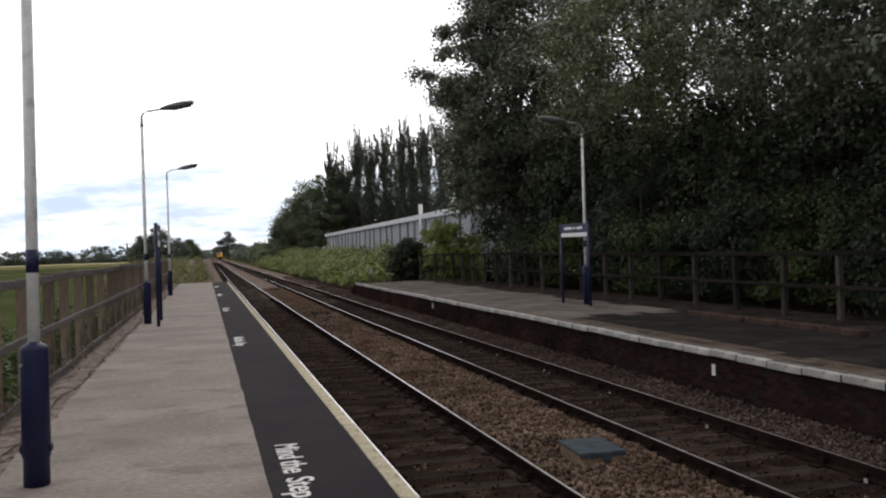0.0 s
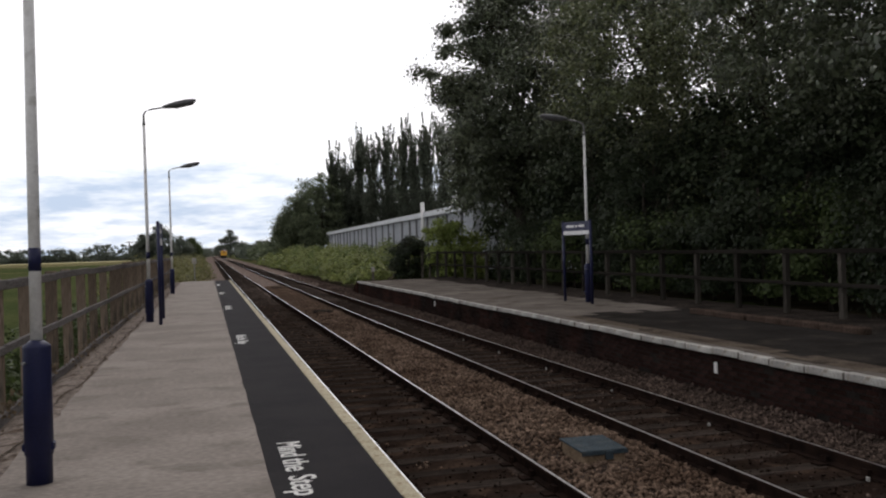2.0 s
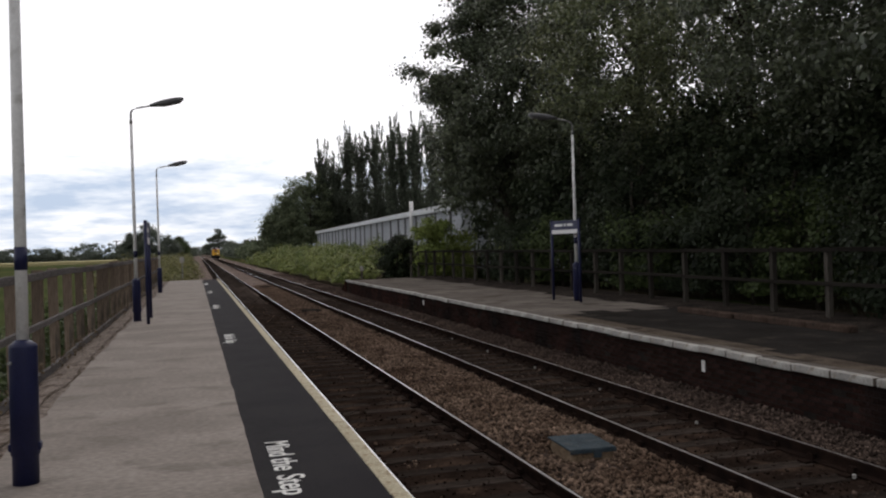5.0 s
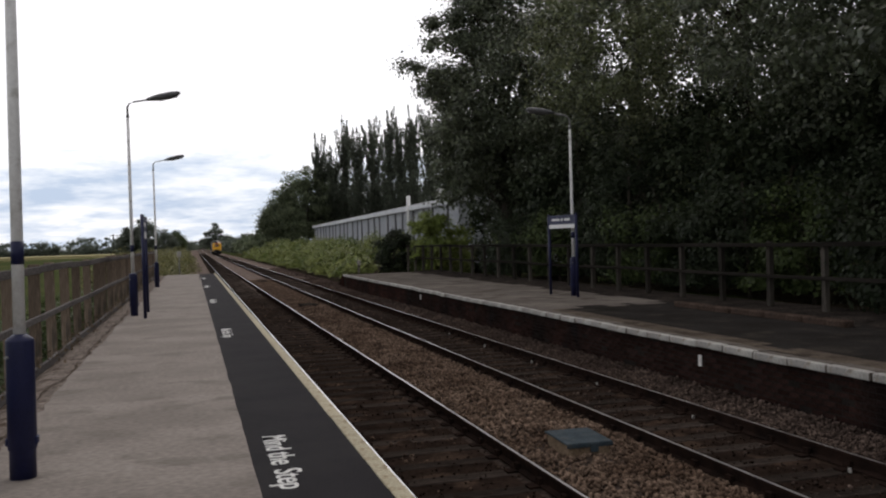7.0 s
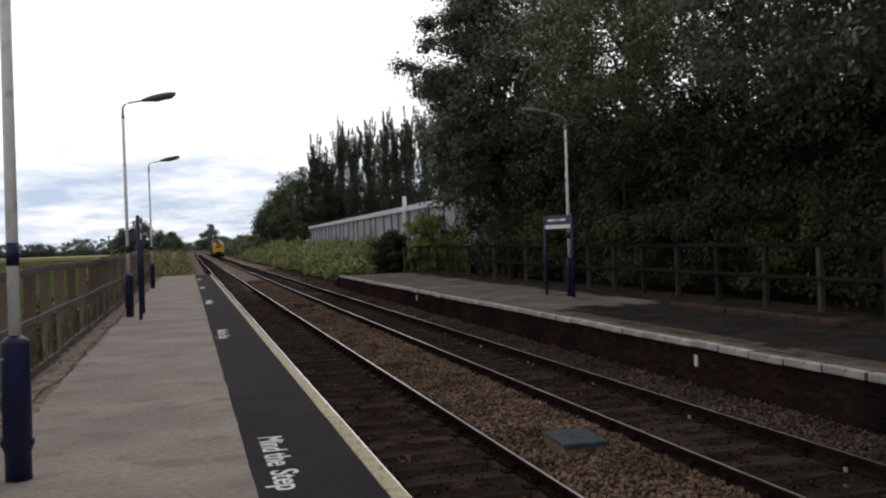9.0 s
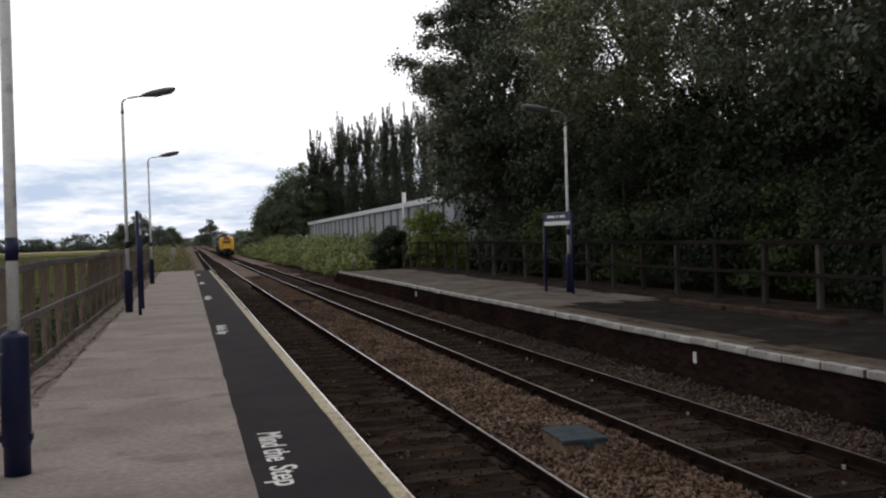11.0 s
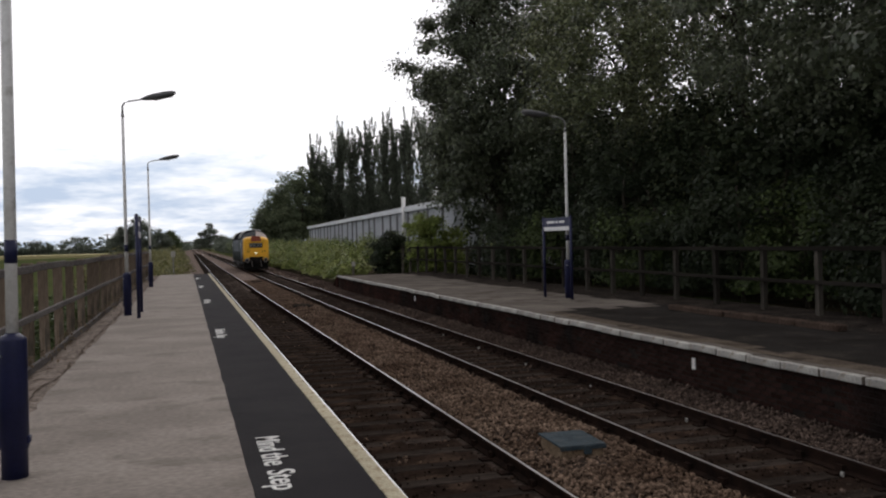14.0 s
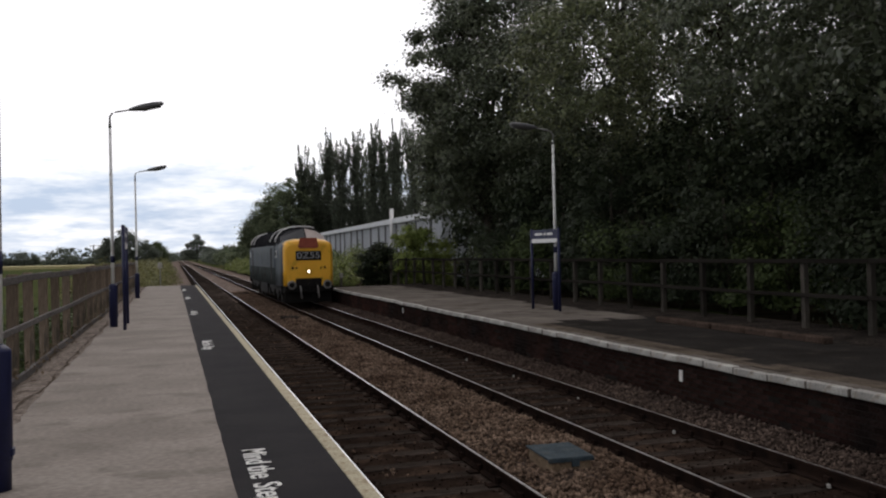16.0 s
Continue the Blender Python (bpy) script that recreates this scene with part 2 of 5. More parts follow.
SOIL = material("dark_soil", (0.03, 0.026, 0.018), (0.055, 0.046, 0.03), 1.0, 0.95, bump=0.8, fine=12, detail=0.5, spec=0.0)
# mottled dark brown for the far platform's back strip and the ballast slabs
DARK_BROWN = material("dark_brown_mottle", (0.021, 0.018, 0.016), (0.042, 0.035, 0.030), 1.6, 0.95, bump=0.8, fine=16, detail=0.45, spec=0.0)
KERB_STONE = material("brown_kerb_stone", (0.052, 0.037, 0.029), (0.085, 0.062, 0.05), 2.2, 0.95, bump=0.5, fine=26, detail=0.35, c=(0.03, 0.025, 0.021), blotch=4, spec=0.0)
BARK = material("tree_bark", (0.035, 0.030, 0.025), (0.07, 0.06, 0.05), 2, 0.95, bump=0.8, fine=16, detail=0.4, stretch=(3, 3, 0.5), spec=0.0)
# dark bluish green: the shade of the dense canopy is put into this leaf colour
LEAF_DARK = leaf_material("shade_darkened_leaves", (0.025, 0.034, 0.020), (0.046, 0.058, 0.031))
LEAF_MID = leaf_material("mid_green_leaves", (0.05, 0.07, 0.026), (0.08, 0.105, 0.04))
LEAF_CROWN = leaf_material("crown_leaves", (0.070, 0.086, 0.052), (0.120, 0.136, 0.084), 0.36, 0.28, 0.3, 0.55)
LEAF_CROWN_LIGHT = leaf_material("yellowish_crown_leaves", (0.098, 0.116, 0.058), (0.155, 0.168, 0.088), 0.36, 0.3, 0.28, 0.55)
# poplar, hedge and far leaves are lifted and greyed: distance haze as colour
LEAF_POPLAR = leaf_material("hazy_poplar_leaves", (0.125, 0.145, 0.11), (0.16, 0.18, 0.138), through_light=0.6)
LEAF_BRAMBLE = leaf_material("bramble_leaves", (0.112, 0.15, 0.042), (0.25, 0.275, 0.09), through_light=0.16)
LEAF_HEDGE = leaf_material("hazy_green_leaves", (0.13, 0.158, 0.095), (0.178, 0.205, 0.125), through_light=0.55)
LEAF_BUSH = leaf_material("yellow_green_leaves", (0.165, 0.215, 0.055), (0.255, 0.295, 0.09))
LEAF_FAR = leaf_material("hazy_far_leaves", (0.135, 0.158, 0.125), (0.175, 0.195, 0.155), through_light=0.6)
GRASS_TALL = leaf_material("tall_grass", (0.13, 0.135, 0.052), (0.21, 0.2, 0.09))
DRY_WEEDS = leaf_material("dry_brown_weeds", (0.085, 0.064, 0.042), (0.15, 0.115, 0.075))
YELLOW = material("warning_yellow_paint", (0.8, 0.4, 0.022), (0.86, 0.45, 0.028), 1.2, 0.4, bump=0.05, fine=20, detail=0.07, c=(0.60, 0.33, 0.012), blotch=2)
BLUE = material("dull_blue_paint", (0.024, 0.035, 0.045), (0.036, 0.049, 0.060), 0.8, 0.5, bump=0.05, fine=14, detail=0.15, c=(0.042, 0.048, 0.048), blotch=1.6, spec=0.1)
GREY_GREEN = material("dusty_lower_side", (0.052, 0.062, 0.062), (0.08, 0.09, 0.088), 0.8, 0.7, bump=0.05, fine=14, detail=0.2, c=(0.045, 0.043, 0.038), blotch=2, spec=0.0)
ROOF_DARK = material("sooty_roof", (0.012, 0.012, 0.014), (0.026, 0.026, 0.028), 1.2, 0.7, bump=0.2, fine=16, spec=0.0)
MAROON = material("maroon_headboard", (0.24, 0.045, 0.024), (0.31, 0.065, 0.034), 3, 0.45, bump=0.05, detail=0.12)
BLACK = material("black_steel", (0.008, 0.008, 0.008), (0.018, 0.016, 0.015), 3, 0.7, bump=0.2, spec=0.08)
GLASS_DARK = material("cab_glass", (0.012, 0.013, 0.016), (0.02, 0.022, 0.026), 1, 0.06, bump=0.0, detail=0.05, spec=0.5)
# pinkish sky reflection of the right windscreen, as a flat pale colour
PANE_REFLECTION = material("painted_pane_reflection", (0.30, 0.235, 0.215), (0.38, 0.31, 0.285), 2, 0.5, bump=0.05, detail=0.12)
HOSE_GREY = material("pale_rubber_hose", (0.16, 0.155, 0.15), (0.24, 0.23, 0.22), 6, 0.7, bump=0.1)
BUFFER = material("worn_steel", (0.17, 0.165, 0.16), (0.26, 0.25, 0.235), 5, 0.4, 0.7, bump=0.1)
WHITE_TRIM = material("white_trim_paint", (0.66, 0.66, 0.65), (0.74, 0.74, 0.73), 3, 0.5, bump=0.05, detail=0.06)
HEADCODE_WHITE = material("faded_headcode_white", (0.24, 0.25, 0.26), (0.32, 0.32, 0.33), 6, 0.6, bump=0.05)
HEADLIGHT = glow("headlight_glass", (1.0, 0.88, 0.62), 7.0)


# ---- mesh helpers ----
def mesh_object(name, bm, mat, parent=None, smooth=False):
    me = bpy.data.meshes.new(name)
    if smooth:
        for f in bm.faces:
            f.smooth = True
    bm.to_mesh(me)
    bm.free()
    for m in (mat if isinstance(mat, (list, tuple)) else [mat]):
        me.materials.append(m)
    ob = new(name, me)
    if parent:
        ob.parent = parent
    return ob


def part(name, bm, mat, parent, label="", smooth=False):
    return tagged(mesh_object(name, bm, mat, parent, smooth), label)


def thing(name, label, category, at=(0, 0, 0), group="", kind=""):
    ob = new(name)
    ob.location = at
    return tagged(ob, label, category, group, kind)


def box(bm, x0, x1, y0, y1, z0, z1, bevel=0.0, index=0):
    vs = [bm.verts.new(p) for p in ((x0, y0, z0), (x1, y0, z0), (x1, y1, z0), (x0, y1, z0), (x0, y0, z1), (x1, y0, z1), (x1, y1, z1), (x0, y1, z1))]
    fs = [bm.faces.new([vs[i] for i in q]) for q in ((3, 2, 1, 0), (4, 5, 6, 7), (0, 1, 5, 4), (1, 2, 6, 5), (2, 3, 7, 6), (3, 0, 4, 7))]
    for f in fs:
        f.material_index = index
    if bevel:
        es = list({e for f in fs for e in f.edges})
        bmesh.ops.bevel(bm, geom=es, offset=bevel, segments=1, affect="EDGES", profile=0.5)
    return bm


def boxed(*args, **kw):
    return box(bmesh.new(), *args, **kw)


def tube(bm, points, radii, sides=12, cap=True):
    """A round bar along points."""
    rings = []
    up = Vector((0, 0, 1))
    pts = [Vector(p) for p in points]
    for i, p in enumerate(pts):
        d = (pts[min(i + 1, len(pts) - 1)] - pts[max(i - 1, 0)]).normalized()
        a = d.cross(Vector((1, 0, 0)) if abs(d.x) < 0.8 else up).normalized()
        b = d.cross(a)
        r = radii[i] if isinstance(radii, (list, tuple)) else radii
        rings.append([bm.verts.new(p + r * (math.cos(t) * a + math.sin(t) * b)) for t in (2 * math.pi * k / sides for k in range(sides))])
    for r0, r1 in zip(rings, rings[1:]):
        for k in range(sides):
            f = bm.faces.new((r0[k], r0[(k + 1) % sides], r1[(k + 1) % sides], r1[k]))
            f.smooth = True
    if cap:
        bm.faces.new(rings[0][::-1])
        bm.faces.new(rings[-1])
    bmesh.ops.recalc_face_normals(bm, faces=bm.faces[:])
    return bm


def extrude_profile(bm, profile, y0, y1, x=0.0, z=0.0, index=0, step=None):
    """A closed (x, z) profile drawn out along y."""
    n = max(1, round((y1 - y0) / step)) if step else 1
    rows = [[bm.verts.new((x + a, y0 + (y1 - y0) * k / n, z + b)) for a, b in profile] for k in range(n + 1)]
    m = len(profile)
    fs = []
    for r0, r1 in zip(rows, rows[1:]):
        fs += [bm.faces.new((r0[i], r0[(i + 1) % m], r1[(i + 1) % m], r1[i])) for i in range(m)]
    fs += [bm.faces.new(rows[0][::-1]), bm.faces.new(rows[-1])]
    for f in fs:
        f.material_index = index
    bmesh.ops.recalc_face_normals(bm, faces=fs)
    return fs


def grid_sheet(bm, xs, ys, height, index=0):
    vs = [[bm.verts.new((x, y, height(x, y))) for x in xs] for y in ys]
    for j in range(len(ys) - 1):
        for i in range(len(xs) - 1):
            f = bm.faces.new((vs[j][i], vs[j][i + 1], vs[j + 1][i + 1], vs[j + 1][i]))
            f.material_index, f.smooth = index, True
    return bm


def quads_mesh(name, corners, mat):
    """corners: array (n, 4, 3)."""
    n = len(corners)
    me = bpy.data.meshes.new(name)
    me.vertices.add(n * 4)
    me.vertices.foreach_set("co", np.ascontiguousarray(corners, dtype=np.float32).ravel())
    me.loops.add(n * 4)
    me.loops.foreach_set("vertex_index", np.arange(n * 4, dtype=np.int32))
    me.polygons.add(n)
    me.polygons.foreach_set("loop_start", np.arange(0, n * 4, 4, dtype=np.int32))
    me.update(calc_edges=True)
    me.validate()
    me.materials.append(mat)
    return me


def leaves_at(rng, centres, size, droop=0.3, facing=None, loose=0.45):
    """Leaf blades: kite-shaped quads at centres. facing: the way each blade's face is turned, as far as loose lets it."""
    n = len(centres)
    u = rng.normal(size=(n, 3))
    u[:, 2] -= droop
    if facing is not None:
        f = facing + rng.normal(size=(n, 3)) * loose
        f /= np.linalg.norm(f, axis=1)[:, None] + 1e-9
        u -= (u * f).sum(1)[:, None] * f
    u /= np.linalg.norm(u, axis=1)[:, None]
    w = np.cross(f, u) if facing is not None else rng.normal(size=(n, 3))
    w -= (w * u).sum(1)[:, None] * u
    w /= np.linalg.norm(w, axis=1)[:, None]
    s = size * rng.uniform(0.6, 1.3, n)[:, None]
    return np.stack([centres - u * s * 0.5, centres + w * s * 0.36 - u * s * 0.05, centres + u * s * 0.5, centres - w * s * 0.36 - u * s * 0.05], 1)


def clumped(rng, ellipsoids, count, clumps, spread, floor=0.3):
    """Points in clumps near the skin and within the given ellipsoids (x, y, z, rx, ry, rz)."""
    vol = np.array([e[3] * e[4] + e[3] * e[5] for e in ellipsoids], float)
    pick = rng.choice(len(ellipsoids), clumps, p=vol / vol.sum())
    E = np.array(ellipsoids, float)[pick]
    d = rng.normal(size=(clumps, 3))
    d /= np.linalg.norm(d, axis=1)[:, None]
    r = rng.uniform(0.25, 1.0, clumps) ** 0.45
    r = r * rng.uniform(0.86, 1.12, clumps)
    c = E[:, :3] + d * r[:, None] * E[:, 3:]
    which = rng.integers(0, clumps, count)
    sp = spread * rng.uniform(0.5, 1.35, clumps)[which][:, None]
    off = rng.normal(size=(count, 3))
    far = np.linalg.norm(off, axis=1)[:, None]
    off *= (0.35 + 0.65 * far ** 0.5) / far ** 0.55      # most leaves hang at the clump's skin
    pts = c[which] + off * sp * np.array([1, 1, 0.72])
    facing = off / np.linalg.norm(off, axis=1)[:, None] + d[which] * 0.45 + np.array([0, 0, 0.55])
    pts[:, 2] = np.maximum(pts[:, 2], floor + rng.uniform(0, 0.3, count))
    return pts, facing


def limb_tree(bm, rng, base, height, radius, reach, limbs):
    top = (base[0] + rng.uniform(-.4, .4), base[1] + rng.uniform(-.4, .4), base[2] + height)
    mid = (base[0] + rng.uniform(-.3, .3), base[1], base[2] + height * 0.45)
    tube(bm, [(base[0], base[1], base[2] - 0.3), (base[0], base[1], base[2] + 0.5), mid, top], [radius * 1.5, radius, radius * 0.7, 0.04], 10)
    for k in range(limbs):
        a = 2 * math.pi * (k + rng.uniform(0, .7)) / limbs * 2.4
        h0 = height * rng.uniform(0.18, 0.75)
        out = reach * rng.uniform(0.5, 1.0) * (1.1 - 0.6 * h0 / height)
        s = Vector((base[0], base[1], base[2] + h0))
        e = s + Vector((math.cos(a) * out, math.sin(a) * out, out * rng.uniform(0.4, 1.1)))
        m = (s + e) / 2 + Vector((0, 0, 0.15 * out))
        tube(bm, [s, m, e], [radius * 0.38, radius * 0.2, 0.02], 6)
        for _ in range(5):
            q = s.lerp(e, rng.uniform(0.3, 0.95))
            t = q + Vector(rng.normal(size=3)) * out * 0.3 + Vector((0, 0, out * 0.15))
            tube(bm, [q, t], [radius * 0.12, 0.012], 5)


def tree(name, label, base, height, ellipsoids, count, size, mat, seed, radius=0.28, clumps=220, spread=0.55, limbs=14, group="", category="tree", trunk_height=None, floor=None):
    """ellipsoids are given from the tree's foot."""
    rng = np.random.default_rng(seed)
    ob = thing(name, label, category, base, group)
    bm = bmesh.new()
    reach = max(e[3] for e in ellipsoids)
    limb_tree(bm, rng, (0, 0, 0), trunk_height or height * 0.9, radius, reach, limbs)
    part("trunk", bm, BARK, ob)
    pts, facing = clumped(rng, ellipsoids, count, clumps, spread, 0.3 if floor is None else floor)
    crown = new("crown", quads_mesh("crown", leaves_at(rng, pts, size, facing=facing), mat))
    crown.parent = ob
    return ob


# ---- ground and track ----
RAIL_Z = -0.757
RAILS_NEAR, RAILS_FAR = (1.990, 3.530), (5.42, 6.925)
NEAR_END, FAR_END = 57.3, 46.9


def ground_height(x, y):
    if x < -3.2:
        z = -1.0
    elif x < -2.4:
        z = -0.9
    elif x < 13:
        z = -1.3
    else:
        z = -0.25 if y < 44 else -0.55
    return z + (0.06 * noise.noise((x * 0.3, y * 0.3, 0)) if abs(x) < 60 else 0)


def make_ground():
    xs = [-3000, -1200, -500, -200, -90, -40, -20, -10, -6, -4, -3.2, -2.5, -2.3, 0, 4, 8, 12.9, 13.0, 14, 16, 19, 23, 28, 36, 50, 90, 200, 500, 1200, 3000]
    ys = [-300, -100, -40, -20, -8, 0, 6, 12, 18, 24, 30, 36, 42, 46, 50, 55, 62, 70, 80, 95, 115, 140, 170, 210, 260, 330, 420, 600, 900, 1500, 3000, 4500]
    tagged(mesh_object("ground", grid_sheet(bmesh.new(), xs, ys, ground_height), GRASS), "flat green farmland and grassy trackside ground", "ground", kind="structure")
    bm = boxed(-420, -7.0, 300, 345, -1.1, -0.1, bevel=0.05)
    tagged(mesh_object("crop_strip", bm, CROP), "pale ripe crop across the far field", "crop", kind="stuff")
    bm = grid_sheet(bmesh.new(), [13.2, 15, 17, 20, 24, 30, 40], [-10, 0, 10, 20, 30, 40, 50, 60, 80], lambda x, y: ground_height(x, y) + 0.03 + 0.05 * noise.noise((x, y, 3)))
    tagged(mesh_object("woodland_floor", bm, SOIL), "dark bare soil under the trees", "soil", kind="structure")


make_ground()


def bed_height(x, y):
    keys = [(-2.6, -1.3), (-0.8, -1.22), (0.9, -1.0), (1.4, -0.96), (2.6, -0.940), (3.3, -0.940), (3.75, -0.925), (4.4, -0.86), (5.1, -0.91), (5.6, -0.945), (6.8, -0.945), (7.15, -0.86), (7.7, -0.72), (8.6, -0.80), (10.5, -1.25)]
    for (a, za), (b, zb) in zip(keys, keys[1:]):
        if x <= b:
            k = max(0, (x - a) / (b - a))
            return za + (zb - za) * k + (0.018 + (0.022 if 3.7 < x < 5.3 else 0)) * noise.noise((x * 2.2, y * 2.2, 0)) + 0.014 * noise.noise((x * 7, y * 7, 1))
    return -1.25


def make_bed():
    near_xs = [1.42 + 0.14 * k for k in range(46)]
    ys = [-13.92 + 0.22 * k for k in range(266)]
    bed = tagged(new("track_bed"), "brown stone ballast bed under two railway tracks", "ballast", kind="structure")
    bm = grid_sheet(bmesh.new(), near_xs, ys, bed_height)
    for f in bm.faces:
        x = f.calc_center_median().x
        f.material_index = 1 if x < 3.45 or 5.5 < x < 6.85 else 0
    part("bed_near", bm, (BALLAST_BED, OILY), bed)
    far_xs = [-2.6, -1.7, -0.8, 0, 0.9, 1.4, 2.0, 2.6, 3.3, 3.75, 4.4, 5.1, 5.6, 6.2, 6.8, 7.15, 7.7, 8.6, 9.6, 10.5]
    far_ys = [44.38 + 1.5 * k for k in range(60)] + [134 + 12 * k for k in range(75)]
    bm = grid_sheet(bmesh.new(), far_xs, far_ys, bed_height)
    for f in bm.faces:
        x = f.calc_center_median().x
        f.material_index = 1 if 1.9 < x < 3.45 or 5.5 < x < 6.85 else 0
    # paler than bed_near, partly for haze put into the colours
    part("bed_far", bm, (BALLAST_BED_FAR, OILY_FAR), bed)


make_bed()

RAIL = [(-0.07, -0.159), (0.07, -0.159), (0.07, -0.148), (0.012, -0.125), (0.012, -0.045), (0.035, -0.036), (0.035, -0.006), (0.028, -0.001), (0.015, 0.0), (-0.015, 0.0), (-0.028, -0.001), (-0.035, -0.006), (-0.035, -0.036), (-0.012, -0.045), (-0.012, -0.125), (-0.07, -0.148)]


def make_track(name, rails, label):
    track = tagged(new(name), label, "railway track", kind="structure")
    for x in rails:
        bm = bmesh.new()
        fs = extrude_profile(bm, RAIL, -30, 900, x, RAIL_Z)
        for f in fs:
            if f.normal.z > 0.7 and f.calc_center_median().z > RAIL_Z - 0.0003:
                f.material_index = 1
        part("rail", bm, (RUST, RAIL_TOP), track)
    mid = sum(rails) / 2
    shape = boxed(-1.3, 1.3, -0.125, 0.125, -0.13, 0.0, bevel=0.012)
    base = part("sleeper", shape, SLEEPER, track)
    rng = random.Random(3)
    spots = [-8.02 + 0.668 * k for k in range(125)]
    base.location = (mid, spots[0], RAIL_Z - 0.172)
    for y in spots[1:]:
        ob = new("sleeper", base.data)
        ob.parent = track
        ob.location = (mid + rng.uniform(-.03, .03), y + rng.uniform(-.02, .02), RAIL_Z - 0.172 + rng.uniform(-.008, .004))
        ob.rotation_euler = (0, 0, rng.uniform(-.012, .012))
    bm = bmesh.new()
    for k in range(330):
        y = spots[-1] + 0.668 * (k + 1)
        box(bm, mid - 1.3, mid + 1.3, y - 0.125, y + 0.125, RAIL_Z - 0.3, RAIL_Z - 0.172)
    tagged(part("sleeper_run", bm, SLEEPER, track), kind="stuff")
    bm = bmesh.new()
    for y in spots[:90]:
        for x in rails:
            box(bm, x - 0.19, x + 0.19, y - 0.07, y + 0.07, RAIL_Z - 0.175, RAIL_Z - 0.15)
            box(bm, x - 0.075, x - 0.028, y - 0.05, y + 0.05, RAIL_Z - 0.16, RAIL_Z - 0.075)
            box(bm, x + 0.028, x + 0.075, y - 0.05, y + 0.05, RAIL_Z - 0.16, RAIL_Z - 0.075)
    tagged(part("rail_chairs", bm, RUST, track), kind="stuff")


make_track("track_near", RAILS_NEAR, "worn railway track with oily timber sleepers beside the platform")
make_track("track_far", RAILS_FAR, "railway track with rusty rails beside the brick platform")


def make_stones(name, label, mat, regions, seed):
    """regions: (x0, x1, y0, y1, count, size)."""
    rng = np.random.default_rng(seed)
    shape = np.array([(1, 0, 0), (-1, 0, 0), (0, 1, 0), (0, -1, 0), (0, 0, 1), (0, 0, -1)], float)
    faces = np.array([(0, 2, 4), (2, 1, 4), (1, 3, 4), (3, 0, 4), (2, 0, 5), (1, 2, 5), (3, 1, 5), (0, 3, 5)])
    vs, fs, n = [], [], 0
    for x0, x1, y0, y1, count, size in regions:
        x = rng.uniform(x0, x1, count)
        y = y0 + (y1 - y0) * rng.uniform(0, 1, count) ** 1.5
        z = np.array([bed_height(a, b) for a, b in zip(x, y)])
        rails_near = np.min(np.abs(x[:, None] - np.array(RAILS_NEAR + RAILS_FAR)), axis=1)
        keep = rails_near > 0.1
        x, y, z = x[keep], y[keep], z[keep]
        c = len(x)
        s = size * rng.uniform(0.5, 1.5, (c, 1, 1))
        rot = rng.normal(size=(c, 3, 3))
        q, _ = np.linalg.qr(rot)
        pts = shape[None] * rng.uniform(0.45, 1.3, (c, 6, 3)) + rng.normal(size=(c, 6, 3)) * 0.18
        pts = np.einsum("nij,nkj->nki", q, pts) * s * 0.5 + np.stack([x, y, z + size * rng.uniform(-0.15, 0.6, c) - 0.02 * ((np.abs(x - 4.4) < 0.42) & (np.abs(y - 9.62) < 0.62))], 1)[:, None]
        vs.append(pts.reshape(-1, 3))
        fs.append((faces[None] + (np.arange(c) * 6)[:, None, None]).reshape(-1, 3) + n)
        n += c * 6
    v, f = np.concatenate(vs), np.concatenate(fs)
    me = bpy.data.meshes.new(name)
    me.vertices.add(len(v))
    me.vertices.foreach_set("co", v.astype(np.float32).ravel())
    me.loops.add(len(f) * 3)
    me.loops.foreach_set("vertex_index", f.astype(np.int32).ravel())
    me.polygons.add(len(f))
    me.polygons.foreach_set("loop_start", np.arange(0, len(f) * 3, 3, dtype=np.int32))
    me.update(calc_edges=True)
    me.materials.append(mat)
    tagged(new(name, me), label, "ballast", kind="stuff")


make_stones("ballast_stones", "loose brown ballast stones between the two tracks", BALLAST, [(3.62, 5.36, 5.5, 66, 31000, 0.054), (3.62, 5.36, 5.5, 26, 9000, 0.06), (2.2, 3.4, 5.5, 60, 220, 0.045)], 5)
make_stones("ballast_stones_grey", "grey-brown ballast stones heaped along the platform wall", BALLAST_GREY, [(6.98, 7.72, 6.5, 62, 17000, 0.054), (6.98, 8.6, 46, 90, 3500, 0.09), (5.5, 6.8, 6, 60, 900, 0.05)], 6)
make_stones("oily_stones", "dark oily stones between the rails", OILY_STONE, [(1.5, 3.5, 5, 75, 3800, 0.04), (5.5, 6.85, 6, 75, 3400, 0.04)], 7)


def make_rail_tabs():
    """Small pale tabs on the sleepers beside the far track's outer rail."""
    for y in (7.9, 11.0, 14.1, 17.2, 20.3, 23.4):
        bm = boxed(-0.014, 0.014, -0.022, 0.022, 0, 0.05, bevel=0.005)
        ob = tagged(mesh_object("rail_tab", bm, WHITE_EDGE), "small pale tab beside the rusty rail", "rail clip", "rail clips")
        ob.location = (6.80, y, RAIL_Z - 0.172)


make_rail_tabs()


# ---- near platform ----
DRIFT = -0.0026          # the near platform edge leaves the rails by this much a metre


def drift(y):
    return DRIFT * (y - 6.5)


